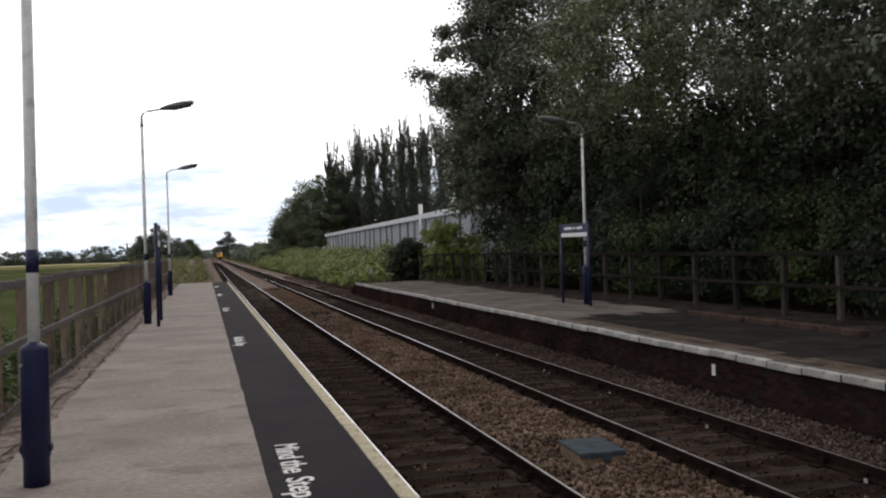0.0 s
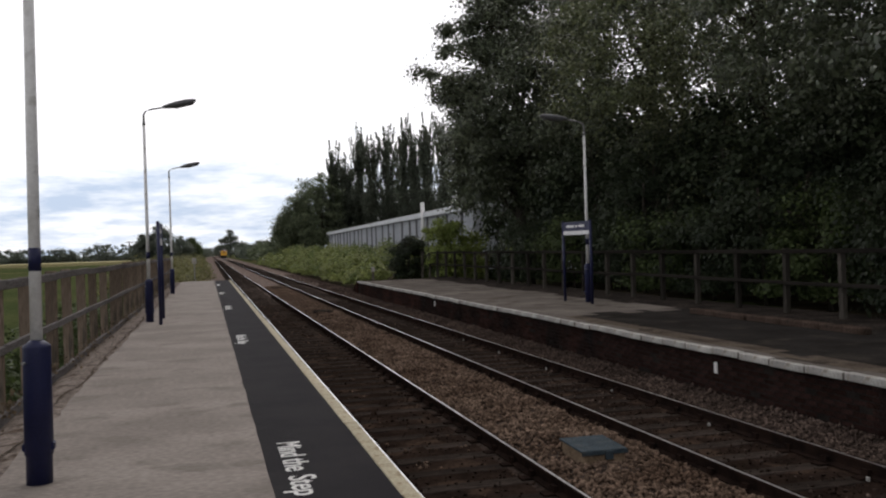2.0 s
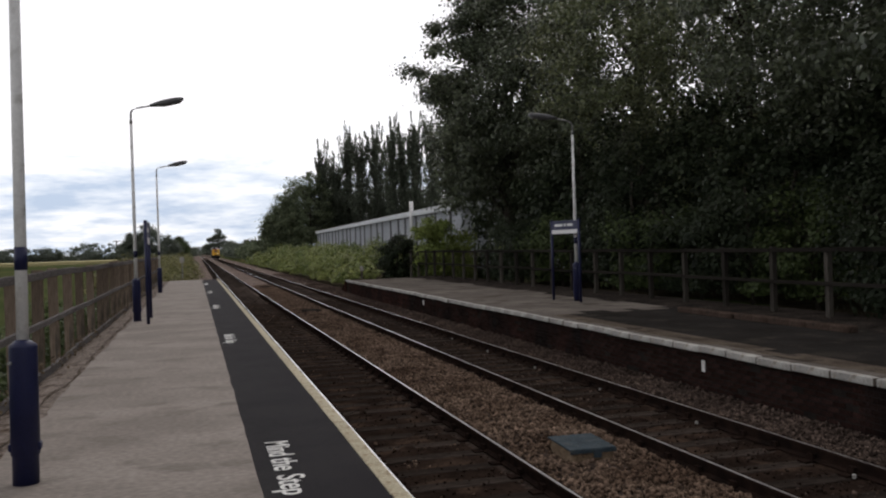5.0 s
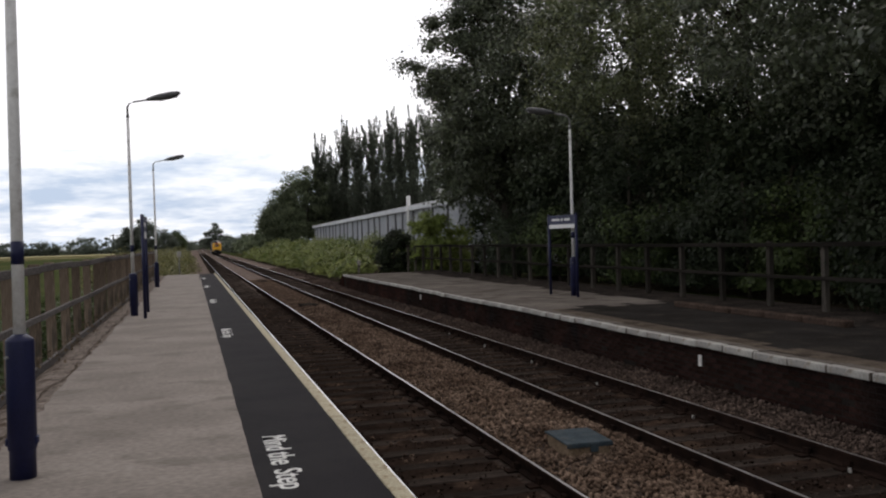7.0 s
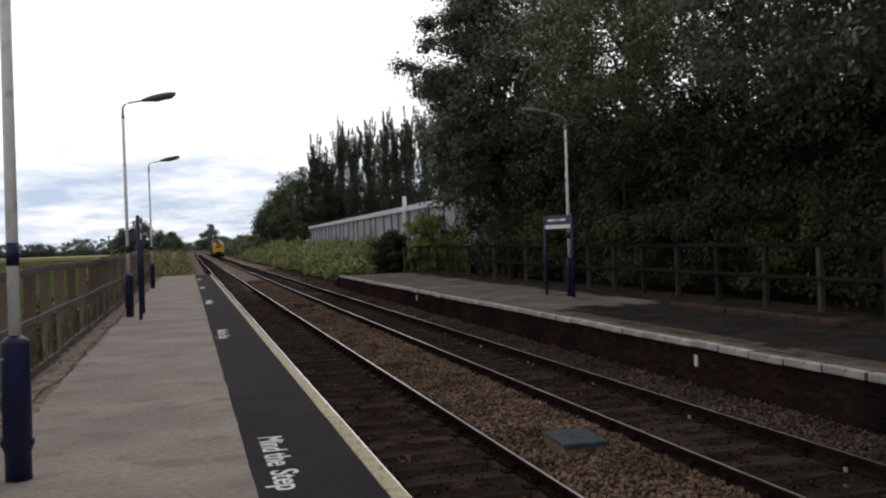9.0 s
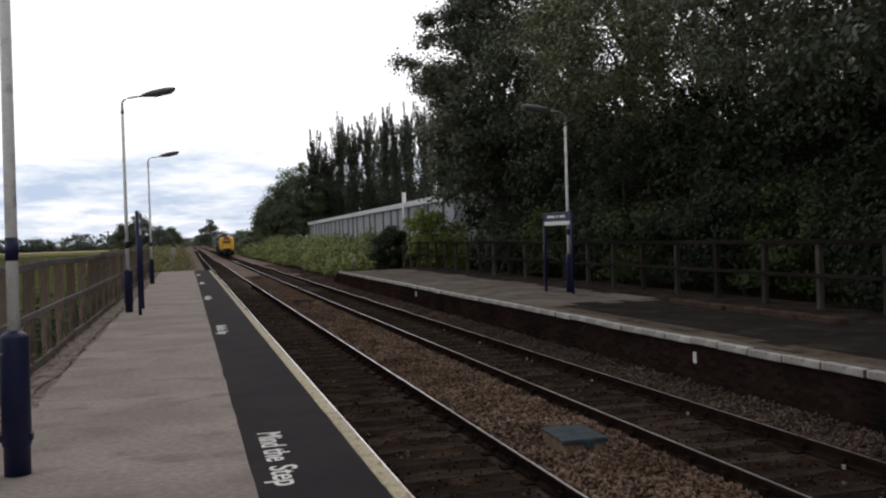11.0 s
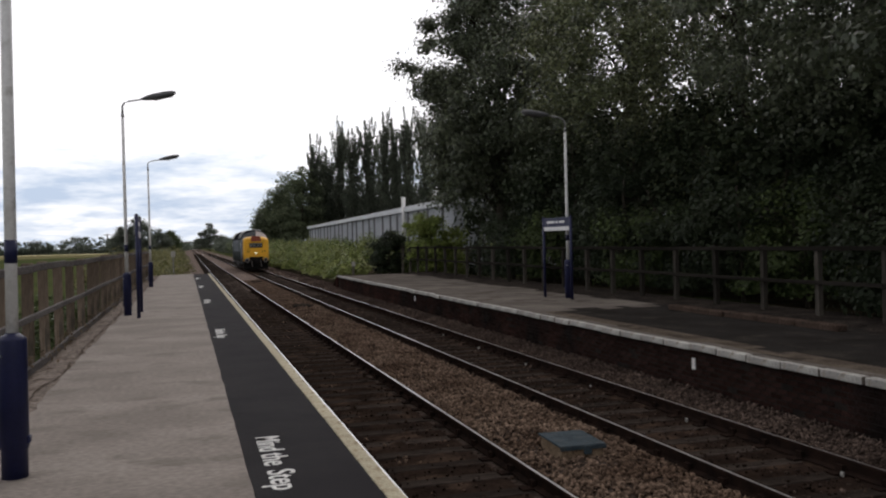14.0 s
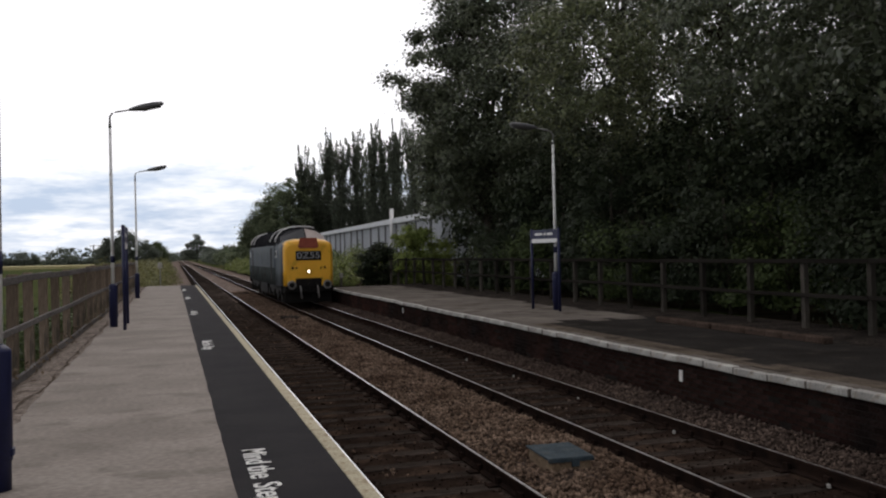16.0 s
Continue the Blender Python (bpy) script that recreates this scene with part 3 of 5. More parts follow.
def make_near_platform():
    plat = tagged(new("platform_near"), "grey concrete platform with a black tarmac strip and cream edge", "platform", kind="structure")
    x_slope = lambda x, y: 0.012 * noise.noise((x * 0.5, y * 0.35, 2)) - 0.006
    def skewed(bm):
        for v in bm.verts:
            v.co.x += drift(v.co.y)
        return bm

    part("body", skewed(boxed(-2.40, 1.35, -14, NEAR_END, -1.35, -0.15)), MORTAR, plat)
    xs = [-1.72 + 0.106 * k for k in range(21)]
    ys = [-14 + 0.31 * k for k in range(231)]
    bm = grid_sheet(bmesh.new(), xs, ys, lambda x, y: x_slope(x, y) * 0.25)
    # ragged outer edge where the concrete has broken away
    for v in bm.verts:
        if v.co.x < -1.68:
            v.co.x += 0.10 * noise.noise((0, v.co.y * 0.7, 5)) + 0.04 * noise.noise((0, v.co.y * 3, 7))
        if v.co.x > 0.39:
            v.co.x += drift(v.co.y) + 0.018 * noise.noise((0, v.co.y * 1.3, 9)) + 0.008 * noise.noise((0, v.co.y * 6, 4))
    part("concrete_surface", bm, CONCRETE, plat, "pale grey concrete walking surface")
    xs = [-2.45 + 0.06 * k for k in range(15)]
    ys = [-13.95 + 0.15 * k for k in range(476)]
    bm = grid_sheet(bmesh.new(), xs, ys, lambda x, y: -0.020 - 0.07 * min(1, max(0, (-2.0 - x) / 0.3)) + 0.020 * noise.noise((x * 1.6, y * 0.9, 4)) + 0.014 * noise.noise((x * 6, y * 5, 4)))
    seam = grid_sheet(bmesh.new(), [0, 0.022, 0.045], ys, lambda x, y: -0.002)
    for v in seam.verts:
        k = 1.0 + 1.6 * noise.noise((0, v.co.y * 1.1, 21))
        v.co.x = v.co.x * max(0.02, 0.65 * k) - 1.83 + 0.13 * noise.noise((0, v.co.y * 0.55, 5)) + 0.05 * noise.noise((0, v.co.y * 2.3, 8))
        v.co.z -= 0.012 * (0.5 + noise.noise((0, v.co.y * 0.8, 12)))
    part("crack", seam, EDGE_TAN, plat, "dark crack along the concrete")
    part("broken_verge", bm, VERGE, plat, "crumbled dirty concrete along the fence")
    part("tarmac_strip", skewed(boxed(0.20, 1.34, -14, NEAR_END, -0.16, -0.009)), TARMAC, plat, "black tarmac strip")
    # coping stones along the edge
    rng = random.Random(8)
    shape = boxed(1.272, 1.394, -0.4545, 0.4545, -0.16, 0.0, bevel=0.004)
    first = part("coping_stone", shape, CREAM, plat, "worn cream-painted coping stone")
    y = -13.5
    first.location = (0.9 * drift(y), y, 0)
    while y < NEAR_END - 1:
        y += 0.91
        ob = new("coping_stone", first.data)
        ob.parent = plat
        ob.location = (0.9 * drift(y) + rng.uniform(-.002, .002), y, rng.uniform(-.002, .002))
        ob.rotation_euler = (0, 0, rng.uniform(-.004, .004))
    # ramp down at the end of the platform
    bm = bmesh.new()
    vs = [bm.verts.new(p) for p in ((-2.4, NEAR_END, -0.02), (1.36, NEAR_END, -0.02), (1.2, NEAR_END + 5, -1.0), (-2.4, NEAR_END + 5, -1.0), (-2.4, NEAR_END, -1.3), (1.36, NEAR_END, -1.3), (1.2, NEAR_END + 5, -1.3), (-2.4, NEAR_END + 5, -1.3))]
    for q in ((0, 1, 2, 3), (0, 4, 5, 1), (1, 5, 6, 2), (2, 6, 7, 3), (3, 7, 4, 0), (4, 7, 6, 5)):
        bm.faces.new([vs[i] for i in q])
    bmesh.ops.recalc_face_normals(bm, faces=bm.faces[:])
    part("end_ramp", bm, VERGE, plat)


make_near_platform()


def lettering(name, text, size, m, mat, label, category="lettering", bold=0.0, parent=None, width=None, depth=0.002):
    cu = bpy.data.curves.new(name, "FONT")
    cu.body, cu.size, cu.extrude, cu.offset, cu.align_x, cu.align_y = text, size, depth, bold, "CENTER", "CENTER"
    ob = new(name, cu)
    bpy.context.view_layer.update()
    me = bpy.data.meshes.new_from_object(ob.evaluated_get(bpy.context.evaluated_depsgraph_get()))
    bpy.data.objects.remove(ob)
    me.materials.append(mat)
    out = new(name, me)
    if width:
        k = width / (max(v.co.x for v in me.vertices) - min(v.co.x for v in me.vertices))
        for v in me.vertices:
            v.co.x *= k
    out.matrix_world = m
    if parent:
        out.parent = parent
        tagged(out, label)
    else:
        tagged(out, label, category)
    return out


def make_warnings():
    for k, y in enumerate((7.22, 18.1, 28.7, 39.2, 49.2)):
        sign = thing("painted_warning", "white painted warning 'Mind the Step' on black tarmac", "marking", (0.637 + 1.7 * drift(y), y, -0.005), "warnings painted on the platform")
        sign.rotation_euler = (0, 0, radians(-90))
        for word, start, width in (("Mind", -0.89, 0.56), ("the", -0.23, 0.41), ("Step", 0.34, 0.56)):
            lettering("word", word, 0.30, pose(start + width / 2, 0, 0), WHITE_PAINT, "white painted word '%s'" % word, bold=0.003, parent=sign, width=width)


make_warnings()


# ---- far platform ----
def make_far_platform():
    plat = tagged(new("platform_far"), "old brick-faced platform with a white edge and worn tarmac top", "platform", kind="structure")
    part("core", boxed(7.83, 12.9, -12, FAR_END, -1.3, -0.06), MORTAR, plat)
    ys = [-12 + 0.6 * k for k in range(98)]
    bm = grid_sheet(bmesh.new(), [7.98 + 0.25 * k for k in range(21)], ys, lambda x, y: -0.006 + 0.012 * noise.noise((x * 0.8, y * 0.5, 6)) + (0.06 if x > 11.6 else 0))
    for f in bm.faces:
        c = f.calc_center_median()
        back = 11.35 + 0.5 * noise.noise((c.y * 0.4, 0, 0))
        f.material_index = 3 if c.x > back else (1 if c.y > 19.5 + 1.6 * noise.noise((c.x, c.y * 0.3, 2)) else (2 if c.x < 8.45 + 0.2 * noise.noise((c.y * 0.5, 3, 0)) else 0))
    part("surface", bm, (TARMAC_FAR, CONCRETE_FAR, EDGE_TAN, DARK_BROWN), plat, "patched tarmac and concrete surface")
    # coping slabs, white along the lip
    rng = random.Random(4)
    # the painted band is a strip of its own on the slab's lip
    shape = boxed(0, 0.37, -0.375, 0.375, -0.095, 0.0, bevel=0.012)
    first = part("coping_slab", shape, CONCRETE_FAR, plat, "weathered stone coping slab")
    paint = boxed(-0.004, 0.13, -0.373, 0.373, -0.097, 0.004, bevel=0.010)
    pm = bpy.data.meshes.new("edge_paint")
    paint.to_mesh(pm)
    paint.free()
    pm.materials.append(WHITE_EDGE)
    y = -11.6
    n = 0
    while y < FAR_END:
        ob = first if n == 0 else new("coping_slab", first.data)
        ob.parent = plat
        ob.location = (7.68 + rng.uniform(-.018, .016), y, rng.uniform(-.012, .008))
        ob.rotation_euler = (0, rng.uniform(-.012, .012), rng.uniform(-.008, .008))
        lip = new("edge_paint", pm)
        lip.parent = ob
        lip.scale = (rng.uniform(0.72, 1.08), rng.uniform(0.965, 1.005), 1)
        lip.location.y = rng.uniform(-.004, .004)
        y += 0.76
        n += 1
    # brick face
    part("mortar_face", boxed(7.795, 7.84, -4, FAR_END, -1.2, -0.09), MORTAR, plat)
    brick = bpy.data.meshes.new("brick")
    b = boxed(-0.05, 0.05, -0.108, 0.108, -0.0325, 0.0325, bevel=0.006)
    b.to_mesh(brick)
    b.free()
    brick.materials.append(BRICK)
    rest = bmesh.new()
    made = 0
    for row in range(9):
        z = -0.135 - 0.077 * row
        for k in range(230):
            y = -6.0 + 0.228 * k + (0.114 if row % 2 else 0)
            if y > FAR_END - 0.2:
                continue
            x = 7.84 + rng.uniform(-.006, .006)
            if 9.0 < y < 16.6:
                ob = new("brick", brick)
                ob.parent = plat
                ob.location = (x, y, z)
                made += 1
            else:
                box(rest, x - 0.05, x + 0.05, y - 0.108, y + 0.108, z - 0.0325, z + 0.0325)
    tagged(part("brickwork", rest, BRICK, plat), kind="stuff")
    # end ramp
    bm = bmesh.new()
    a, e = FAR_END, FAR_END + 2.7
    vs = [bm.verts.new(p) for p in ((7.7, a, 0), (12.5, a, 0), (12.5, e, -0.75), (7.85, e, -0.75), (7.7, a, -1.3), (12.5, a, -1.3), (12.5, e, -1.3), (7.85, e, -1.3))]
    for q in ((0, 1, 2, 3), (0, 4, 5, 1), (1, 5, 6, 2), (2, 6, 7, 3), (3, 7, 4, 0), (4, 7, 6, 5)):
        bm.faces.new([vs[i] for i in q]).material_index = 0 if q == (0, 1, 2, 3) else 1
    bmesh.ops.recalc_face_normals(bm, faces=bm.faces[:])
    part("end_ramp", bm, (VERGE, BRICK), plat)
    # low kerb below the fence
    rng = random.Random(5)
    kerb = boxed(-0.11, 0.11, -0.55, 0.55, -0.02, 0.11, bevel=0.02)
    first = part("kerb_stone", kerb, KERB_STONE, plat, "low stone kerb at the back of the platform")
    for k in range(5):
        ob = first if k == 0 else new("kerb_stone", first.data)
        ob.parent = plat
        ob.location = (10.95 + rng.uniform(-.03, .03), 13.2 + 1.13 * k, 0)
        ob.rotation_euler = (0, 0, rng.uniform(-.02, .02))


make_far_platform()

ob = tagged(mesh_object("bridge_plate_mark", boxed(7.772, 7.786, 12.29, 12.38, -0.42, -0.24, bevel=0.002), WHITE_PAINT), "small white marker plate on the brick platform face", "marker")
ob = tagged(mesh_object("bridge_plate_mark", boxed(7.772, 7.786, 30.25, 30.37, -0.40, -0.22, bevel=0.002), WHITE_PAINT), "small white marker plate on the brick platform face", "marker")


# ---- fences ----
def make_fence(name, label, x, posts, width, depth, height, rails, timber, rail_timber, side, base_z=0.0):
    """side: +1 where the rails are on the +x face of the posts."""
    fence = tagged(new(name), label, "fence", kind="")
    rng = random.Random(11)
    shape = boxed(-depth / 2, depth / 2, -width / 2, width / 2, -0.3, height, bevel=0.012)
    first = part("post", shape, timber, fence)
    for k, y in enumerate(posts):
        ob = first if k == 0 else new("post", first.data)
        ob.parent = fence
        ob.location = (x + rng.uniform(-.02, .02), y, base_z + rng.uniform(-.03, .03))
        ob.rotation_euler = (rng.uniform(-.012, .012), rng.uniform(-.012, .012), rng.uniform(-.05, .05))
    for z, tall, thick in rails:
        k = 0
        while k < len(posts) - 1:
            j = min(k + 2, len(posts) - 1)
            x0 = x + side * (depth / 2 + 0.002)
            x1 = x0 + side * thick
            bm = boxed(min(x0, x1), max(x0, x1), posts[k] - 0.02, posts[j] - 0.03, z - tall / 2, z + tall / 2, bevel=0.008)
            dz = rng.uniform(-.015, .015)
            for v in bm.verts:
                v.co.z += base_z + dz + 0.01 * math.sin(v.co.y * 1.1)
            part("rail", bm, rail_timber, fence)
            k = j
    return fence


make_fence("timber_fence", "weathered brown timber post and rail fence along the concrete platform", -2.385, [-13.88 + 1.77 * k for k in range(41)], 0.13, 0.155, 1.54,
           [(1.475, 0.11, 0.07), (0.745, 0.09, 0.06), (-0.01, 0.12, 0.06)], TIMBER, RAIL_TIMBER, 1)
make_fence("timber_fence", "weathered timber post and rail fence, tree shade painted into its dark colour", 12.2, [-11.9 + 1.775 * k for k in range(36)], 0.12, 0.12, 1.42,
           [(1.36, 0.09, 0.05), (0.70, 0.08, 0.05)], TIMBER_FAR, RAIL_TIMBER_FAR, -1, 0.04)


# ---- lamp posts ----
def make_lamp(label, at, pole_height, mirrored, head_z, group):
    s = -1 if mirrored else 1
    lamp = thing("lamp_post", label, "lamp post", at, group)
    # ribbed blue root with a coned shoulder
    bm = tube(bmesh.new(), [(0, 0, -0.02), (0, 0, 0.22), (0, 0, 0.23), (0, 0, 1.06), (0, 0, 1.075), (0, 0, 1.12)], [0.098, 0.098, 0.108, 0.104, 0.102, 0.048], 20)
    base = part("base", bm, NAVY, lamp, "navy blue painted base")
    part("door_latch", tube(bmesh.new(), [(-0.07, -0.10, 0.95), (-0.085, -0.12, 0.95)], 0.012, 8), STEEL, base)
    part("lock_band", boxed(-0.118, 0.118, -0.045, 0.045, 0.255, 0.32, bevel=0.01), NAVY, base)
    part("pole", tube(bmesh.new(), [(0, 0, 1.1), (0, 0, 2.6), (0, 0, pole_height - 0.25)], [0.046, 0.044, 0.036], 16), POST_WHITE, lamp)
    part("band", tube(bmesh.new(), [(0, 0, 1.66), (0, 0, 1.84)], 0.0485, 16), NAVY, lamp, "navy blue band")
    arc = [(0, 0, pole_height - 0.25), (0, 0, pole_height - 0.05), (s * 0.05, 0, pole_height + 0.03), (s * 0.16, 0, pole_height + 0.08), (s * 0.52, 0, pole_height + 0.145)]
    part("bracket", tube(bmesh.new(), arc, [0.03, 0.026, 0.024, 0.023, 0.022], 10), STEEL, lamp)
    part("collar", tube(bmesh.new(), [(0, 0, pole_height - 0.33), (0, 0, pole_height - 0.2)], [0.042, 0.033], 12), STEEL, lamp)
    # lantern
    bm = bmesh.new()
    rows = []
    for k, (u, w, up, dn) in enumerate(((0.0, 0.045, 0.035, 0.03), (0.10, 0.10, 0.06, 0.055), (0.30, 0.14, 0.085, 0.095), (0.60, 0.145, 0.085, 0.105), (0.78, 0.12, 0.06, 0.085), (0.86, 0.06, 0.025, 0.04))):
        z = pole_height + 0.145 + head_z * u / 0.86
        rows.append([bm.verts.new((s * (0.48 + u), w * a, z + (up if b > 0 else dn) * b)) for a, b in ((-1, 0), (-0.7, 0.75), (0, 1), (0.7, 0.75), (1, 0), (0.7, -0.8), (0, -1), (-0.7, -0.8))])
    for r0, r1 in zip(rows, rows[1:]):
        for k in range(8):
            bm.faces.new((r0[k], r0[(k + 1) % 8], r1[(k + 1) % 8], r1[k])).smooth = True
    bm.faces.new(rows[0][::-1]); bm.faces.new(rows[-1])
    bmesh.ops.recalc_face_normals(bm, faces=bm.faces[:])
    lantern = part("lantern", bm, LAMP_GREY, lamp, "dark grey street lantern")
    bm = bmesh.new()
    tube(bm, [(s * 0.80, 0, pole_height + 0.145 + head_z * 0.37 - 0.055), (s * 1.26, 0, pole_height + 0.145 + head_z * 0.9 - 0.055)], [0.06, 0.05], 10)
    part("bowl", bm, DIFFUSER, lantern)
    return lamp


lamp = make_lamp("grey lamp post with navy base and band on the concrete platform", (-1.335, 7.42, 0), 5.5, False, 0.2, "lamps on the concrete platform")
lamp.rotation_euler = (0, radians(0.45), 0)     # it leans a little towards the track
make_lamp("grey lamp post with navy base and band on the concrete platform", (-1.55, 24.11, 0), 5.5, False, 0.2, "lamps on the concrete platform")
make_lamp("grey lamp post with navy base and band on the concrete platform", (-1.62, 40.72, 0), 5.5, False, 0.2, "lamps on the concrete platform")
make_lamp("grey lamp post with navy base on the brick platform", (10.604, 23.3, 0), 5.15, True, 0.10, "lamps on the brick platform")


# ---- station signs ----
def make_sign(name, label, a, b, top, low, face_side):
    """Two posts at a and b with a panel between; face_side: the side of the panel that carries the face."""
    A, B = Vector((*a, 0)), Vector((*b, 0))
    sign = thing(name, label, "station sign", (A + B) / 2)
    d = (B - A) / 2
    ang = math.atan2(d.y, d.x)
    half = d.length
    sign.rotation_euler = (0, 0, ang)
    for s in (-1, 1):
        part("post", tube(bmesh.new(), [(s * half, 0, -0.02), (s * half, 0, top)], 0.042, 12), NAVY, sign)
        part("cap", tube(bmesh.new(), [(s * half, 0, top), (s * half, 0, top + 0.02)], [0.046, 0.03], 12), NAVY, sign)
    t = 0.02
    part("panel", boxed(-half + 0.045, half - 0.045, -t, t, low, top - 0.02, bevel=0.004), NAVY, sign, "navy blue name panel")
    y0 = face_side * (t + 0.002)
    y1 = face_side * (t + 0.008)
    h = top - low
    part("white_strip", boxed(-half + 0.05, half - 0.05, min(y0, y1), max(y0, y1), low + 0.01, low + h * 0.30, bevel=0.002), WHITE_TRIM, sign, "white lower strip")
    for a, b in ((-0.70, -0.12), (-0.02, 0.12), (0.22, 0.62)):
        part("lettering_bar", boxed(half * a, half * b, min(y0, y1), max(y0, y1), low + h * 0.55, low + h * 0.72, bevel=0.002), WHITE_TRIM, sign, "white lettering bar")
    return sign


make_sign("station_sign", "navy station name sign with white lettering beside the lamp post", (10.27, 24.25), (10.42, 22.66), 2.36, 1.95, -1)
make_sign("station_sign", "navy station name sign seen edge-on beside the fence", (-1.22, 22.96), (-1.26, 25.13), 2.58, 2.0, -1)


# ---- cover box between the tracks ----
def make_cover_box():
    ob = thing("cable_pit", "slate-blue lidded cable pit in the ballast between the tracks", "cable pit", (4.44, 9.78, -0.975))
    ob.rotation_euler = (0, 0, radians(-3))
    part("pit_wall", boxed(-0.265, 0.265, -0.365, 0.365, 0, 0.248, bevel=0.015), TAN_BOX, ob, "tan concrete surround")
    lid = part("lid", boxed(-0.29, 0.29, -0.39, 0.39, 0.250, 0.277, bevel=0.008), SLATE_BLUE, ob, "slate blue lid")
    part("latch", boxed(0.00, 0.10, -0.412, -0.391, 0.165, 0.268, bevel=0.006), SLATE_BLUE, lid, "slate blue latch flap")
    part("lid_rim", boxed(-0.292, 0.292, -0.396, -0.391, 0.222, 0.262, bevel=0.002), SLATE_BLUE, lid)


make_cover_box()
for y in (36.4, 62.1):
    ob = mesh_object("cable_cover", boxed(4.15, 4.85, y - 0.38, y + 0.38, -0.95, -0.78, bevel=0.03), DARK_BROWN)
    tagged(ob, "flat dark slab in the ballast between the tracks", "slab", "cable covers")


# ---- warehouse ----
def make_shed():
    shed = thing("warehouse", "long pale grey metal-clad warehouse behind brambles", "warehouse", (20.83, 68.0, -0.55))
    shed.rotation_euler = (0, 0, radians(-1.48))
    L = 109.5
    wall = part("wall", boxed(0.06, 10, 0, L, 0, 5.25), CLADDING, shed, "ribbed pale grey cladding")
    first = None
    for k in range(24):
        y = 3.2 + 4.5 * k + (0.8 if k % 3 == 1 else 0)
        if first is None:
            first = part("rib", boxed(-0.12, 0.06, -0.16, 0.16, 0, 5.2, bevel=0.02), LAMP_GREY, wall, "dark gutter pipe")
            first.location.y = y
        elif y < L:
            ob = new("rib", first.data)
            ob.parent = wall
            ob.location.y = y
    bm = bmesh.new()
    for k in range(370):
        y = 0.15 + 0.3 * k
        if y < L - 0.2:
            box(bm, 0.02, 0.07, y - 0.06, y + 0.06, 0, 5.2)
    tagged(part("cladding_ribs", bm, CLADDING, wall), kind="stuff")
    part("fascia", boxed(-0.25, 0.05, -0.2, L + 0.2, 5.25, 5.75, bevel=0.03), ROOFING, shed, "light eaves band")
    bm = bmesh.new()
    vs = [bm.verts.new(p) for p in ((-0.3, -0.3, 5.76), (5, -0.3, 6.6), (10.3, -0.3, 5.76), (-0.3, L + 0.3, 5.76), (5, L + 0.3, 6.6), (10.3, L + 0.3, 5.76), (-0.3, -0.3, 5.26), (10.3, -0.3, 5.26), (-0.3, L + 0.3, 5.26), (10.3, L + 0.3, 5.26))]
    for q in ((0, 1, 4, 3), (1, 2, 5, 4), (0, 6, 7, 2, 1), (3, 4, 5, 9, 8), (6, 8, 9, 7), (0, 3, 8, 6), (2, 7, 9, 5)):
        bm.faces.new([vs[i] for i in q])
    bmesh.ops.recalc_face_normals(bm, faces=bm.faces[:])
    part("roof", bm, ROOFING, shed)
    part("flue", tube(bmesh.new(), [(-0.3, 17.5, 2.0), (-0.3, 17.5, 6.75)], 0.2, 14), WHITE_TRIM, shed, "white flue pipe")


make_shed()


# ---- trees and bushes ----
def poplar(label, base, height, seed):
    """An upright tree of many steep branches, each a feathery spire of leaves."""
    rng = np.random.default_rng(seed)
    ob = thing("poplar", label, "tree", base, "poplars")
    bm = bmesh.new()
    tube(bm, [(0, 0, -0.3), (0.1, 0, height * 0.5), (0, 0.1, height * 0.9)], [0.28, 0.17, 0.03], 8)
    pts, facing = [], []
    for k in range(50):
        a = rng.uniform(0, 2 * math.pi)
        h0 = height * rng.uniform(0.12, 0.66)
        tip = min(height * rng.uniform(0.80, 1.0), h0 + height * rng.uniform(0.20, 0.42))
        reach = rng.uniform(0.6, 4.4) * (1.2 - 0.6 * tip / height)
        out = np.array([math.cos(a), math.sin(a), 0])
        at = lambda t: np.array([0, 0, h0]) + out * (reach * t ** 0.8)[:, None] + np.array([0, 0, 1]) * ((tip - h0) * t)[:, None]
        spine = at(np.array([0.0, 0.3, 0.65, 0.97]))
        tube(bm, [tuple(p) for p in spine], [0.06, 0.045, 0.03, 0.012], 5)
        n = 270
        t = rng.uniform(0.08, 1, n)
        swell = 0.56 * (1 - t) ** 0.5 * (0.6 + 0.4 * np.sin(t * 19 + k)) + 0.07
        side = rng.normal(size=(n, 3)) * np.array([1, 1, 0.7])
        pts.append(at(t) + side * swell[:, None] * 0.75)
        facing.append(side / np.linalg.norm(side, axis=1)[:, None] + np.array([0, 0, 0.35]))
    part("trunk", bm, BARK, ob)
    crown = new("crown", quads_mesh("crown", leaves_at(rng, np.concatenate(pts), 0.34, -0.9, np.concatenate(facing)), LEAF_POPLAR))
    crown.parent = ob


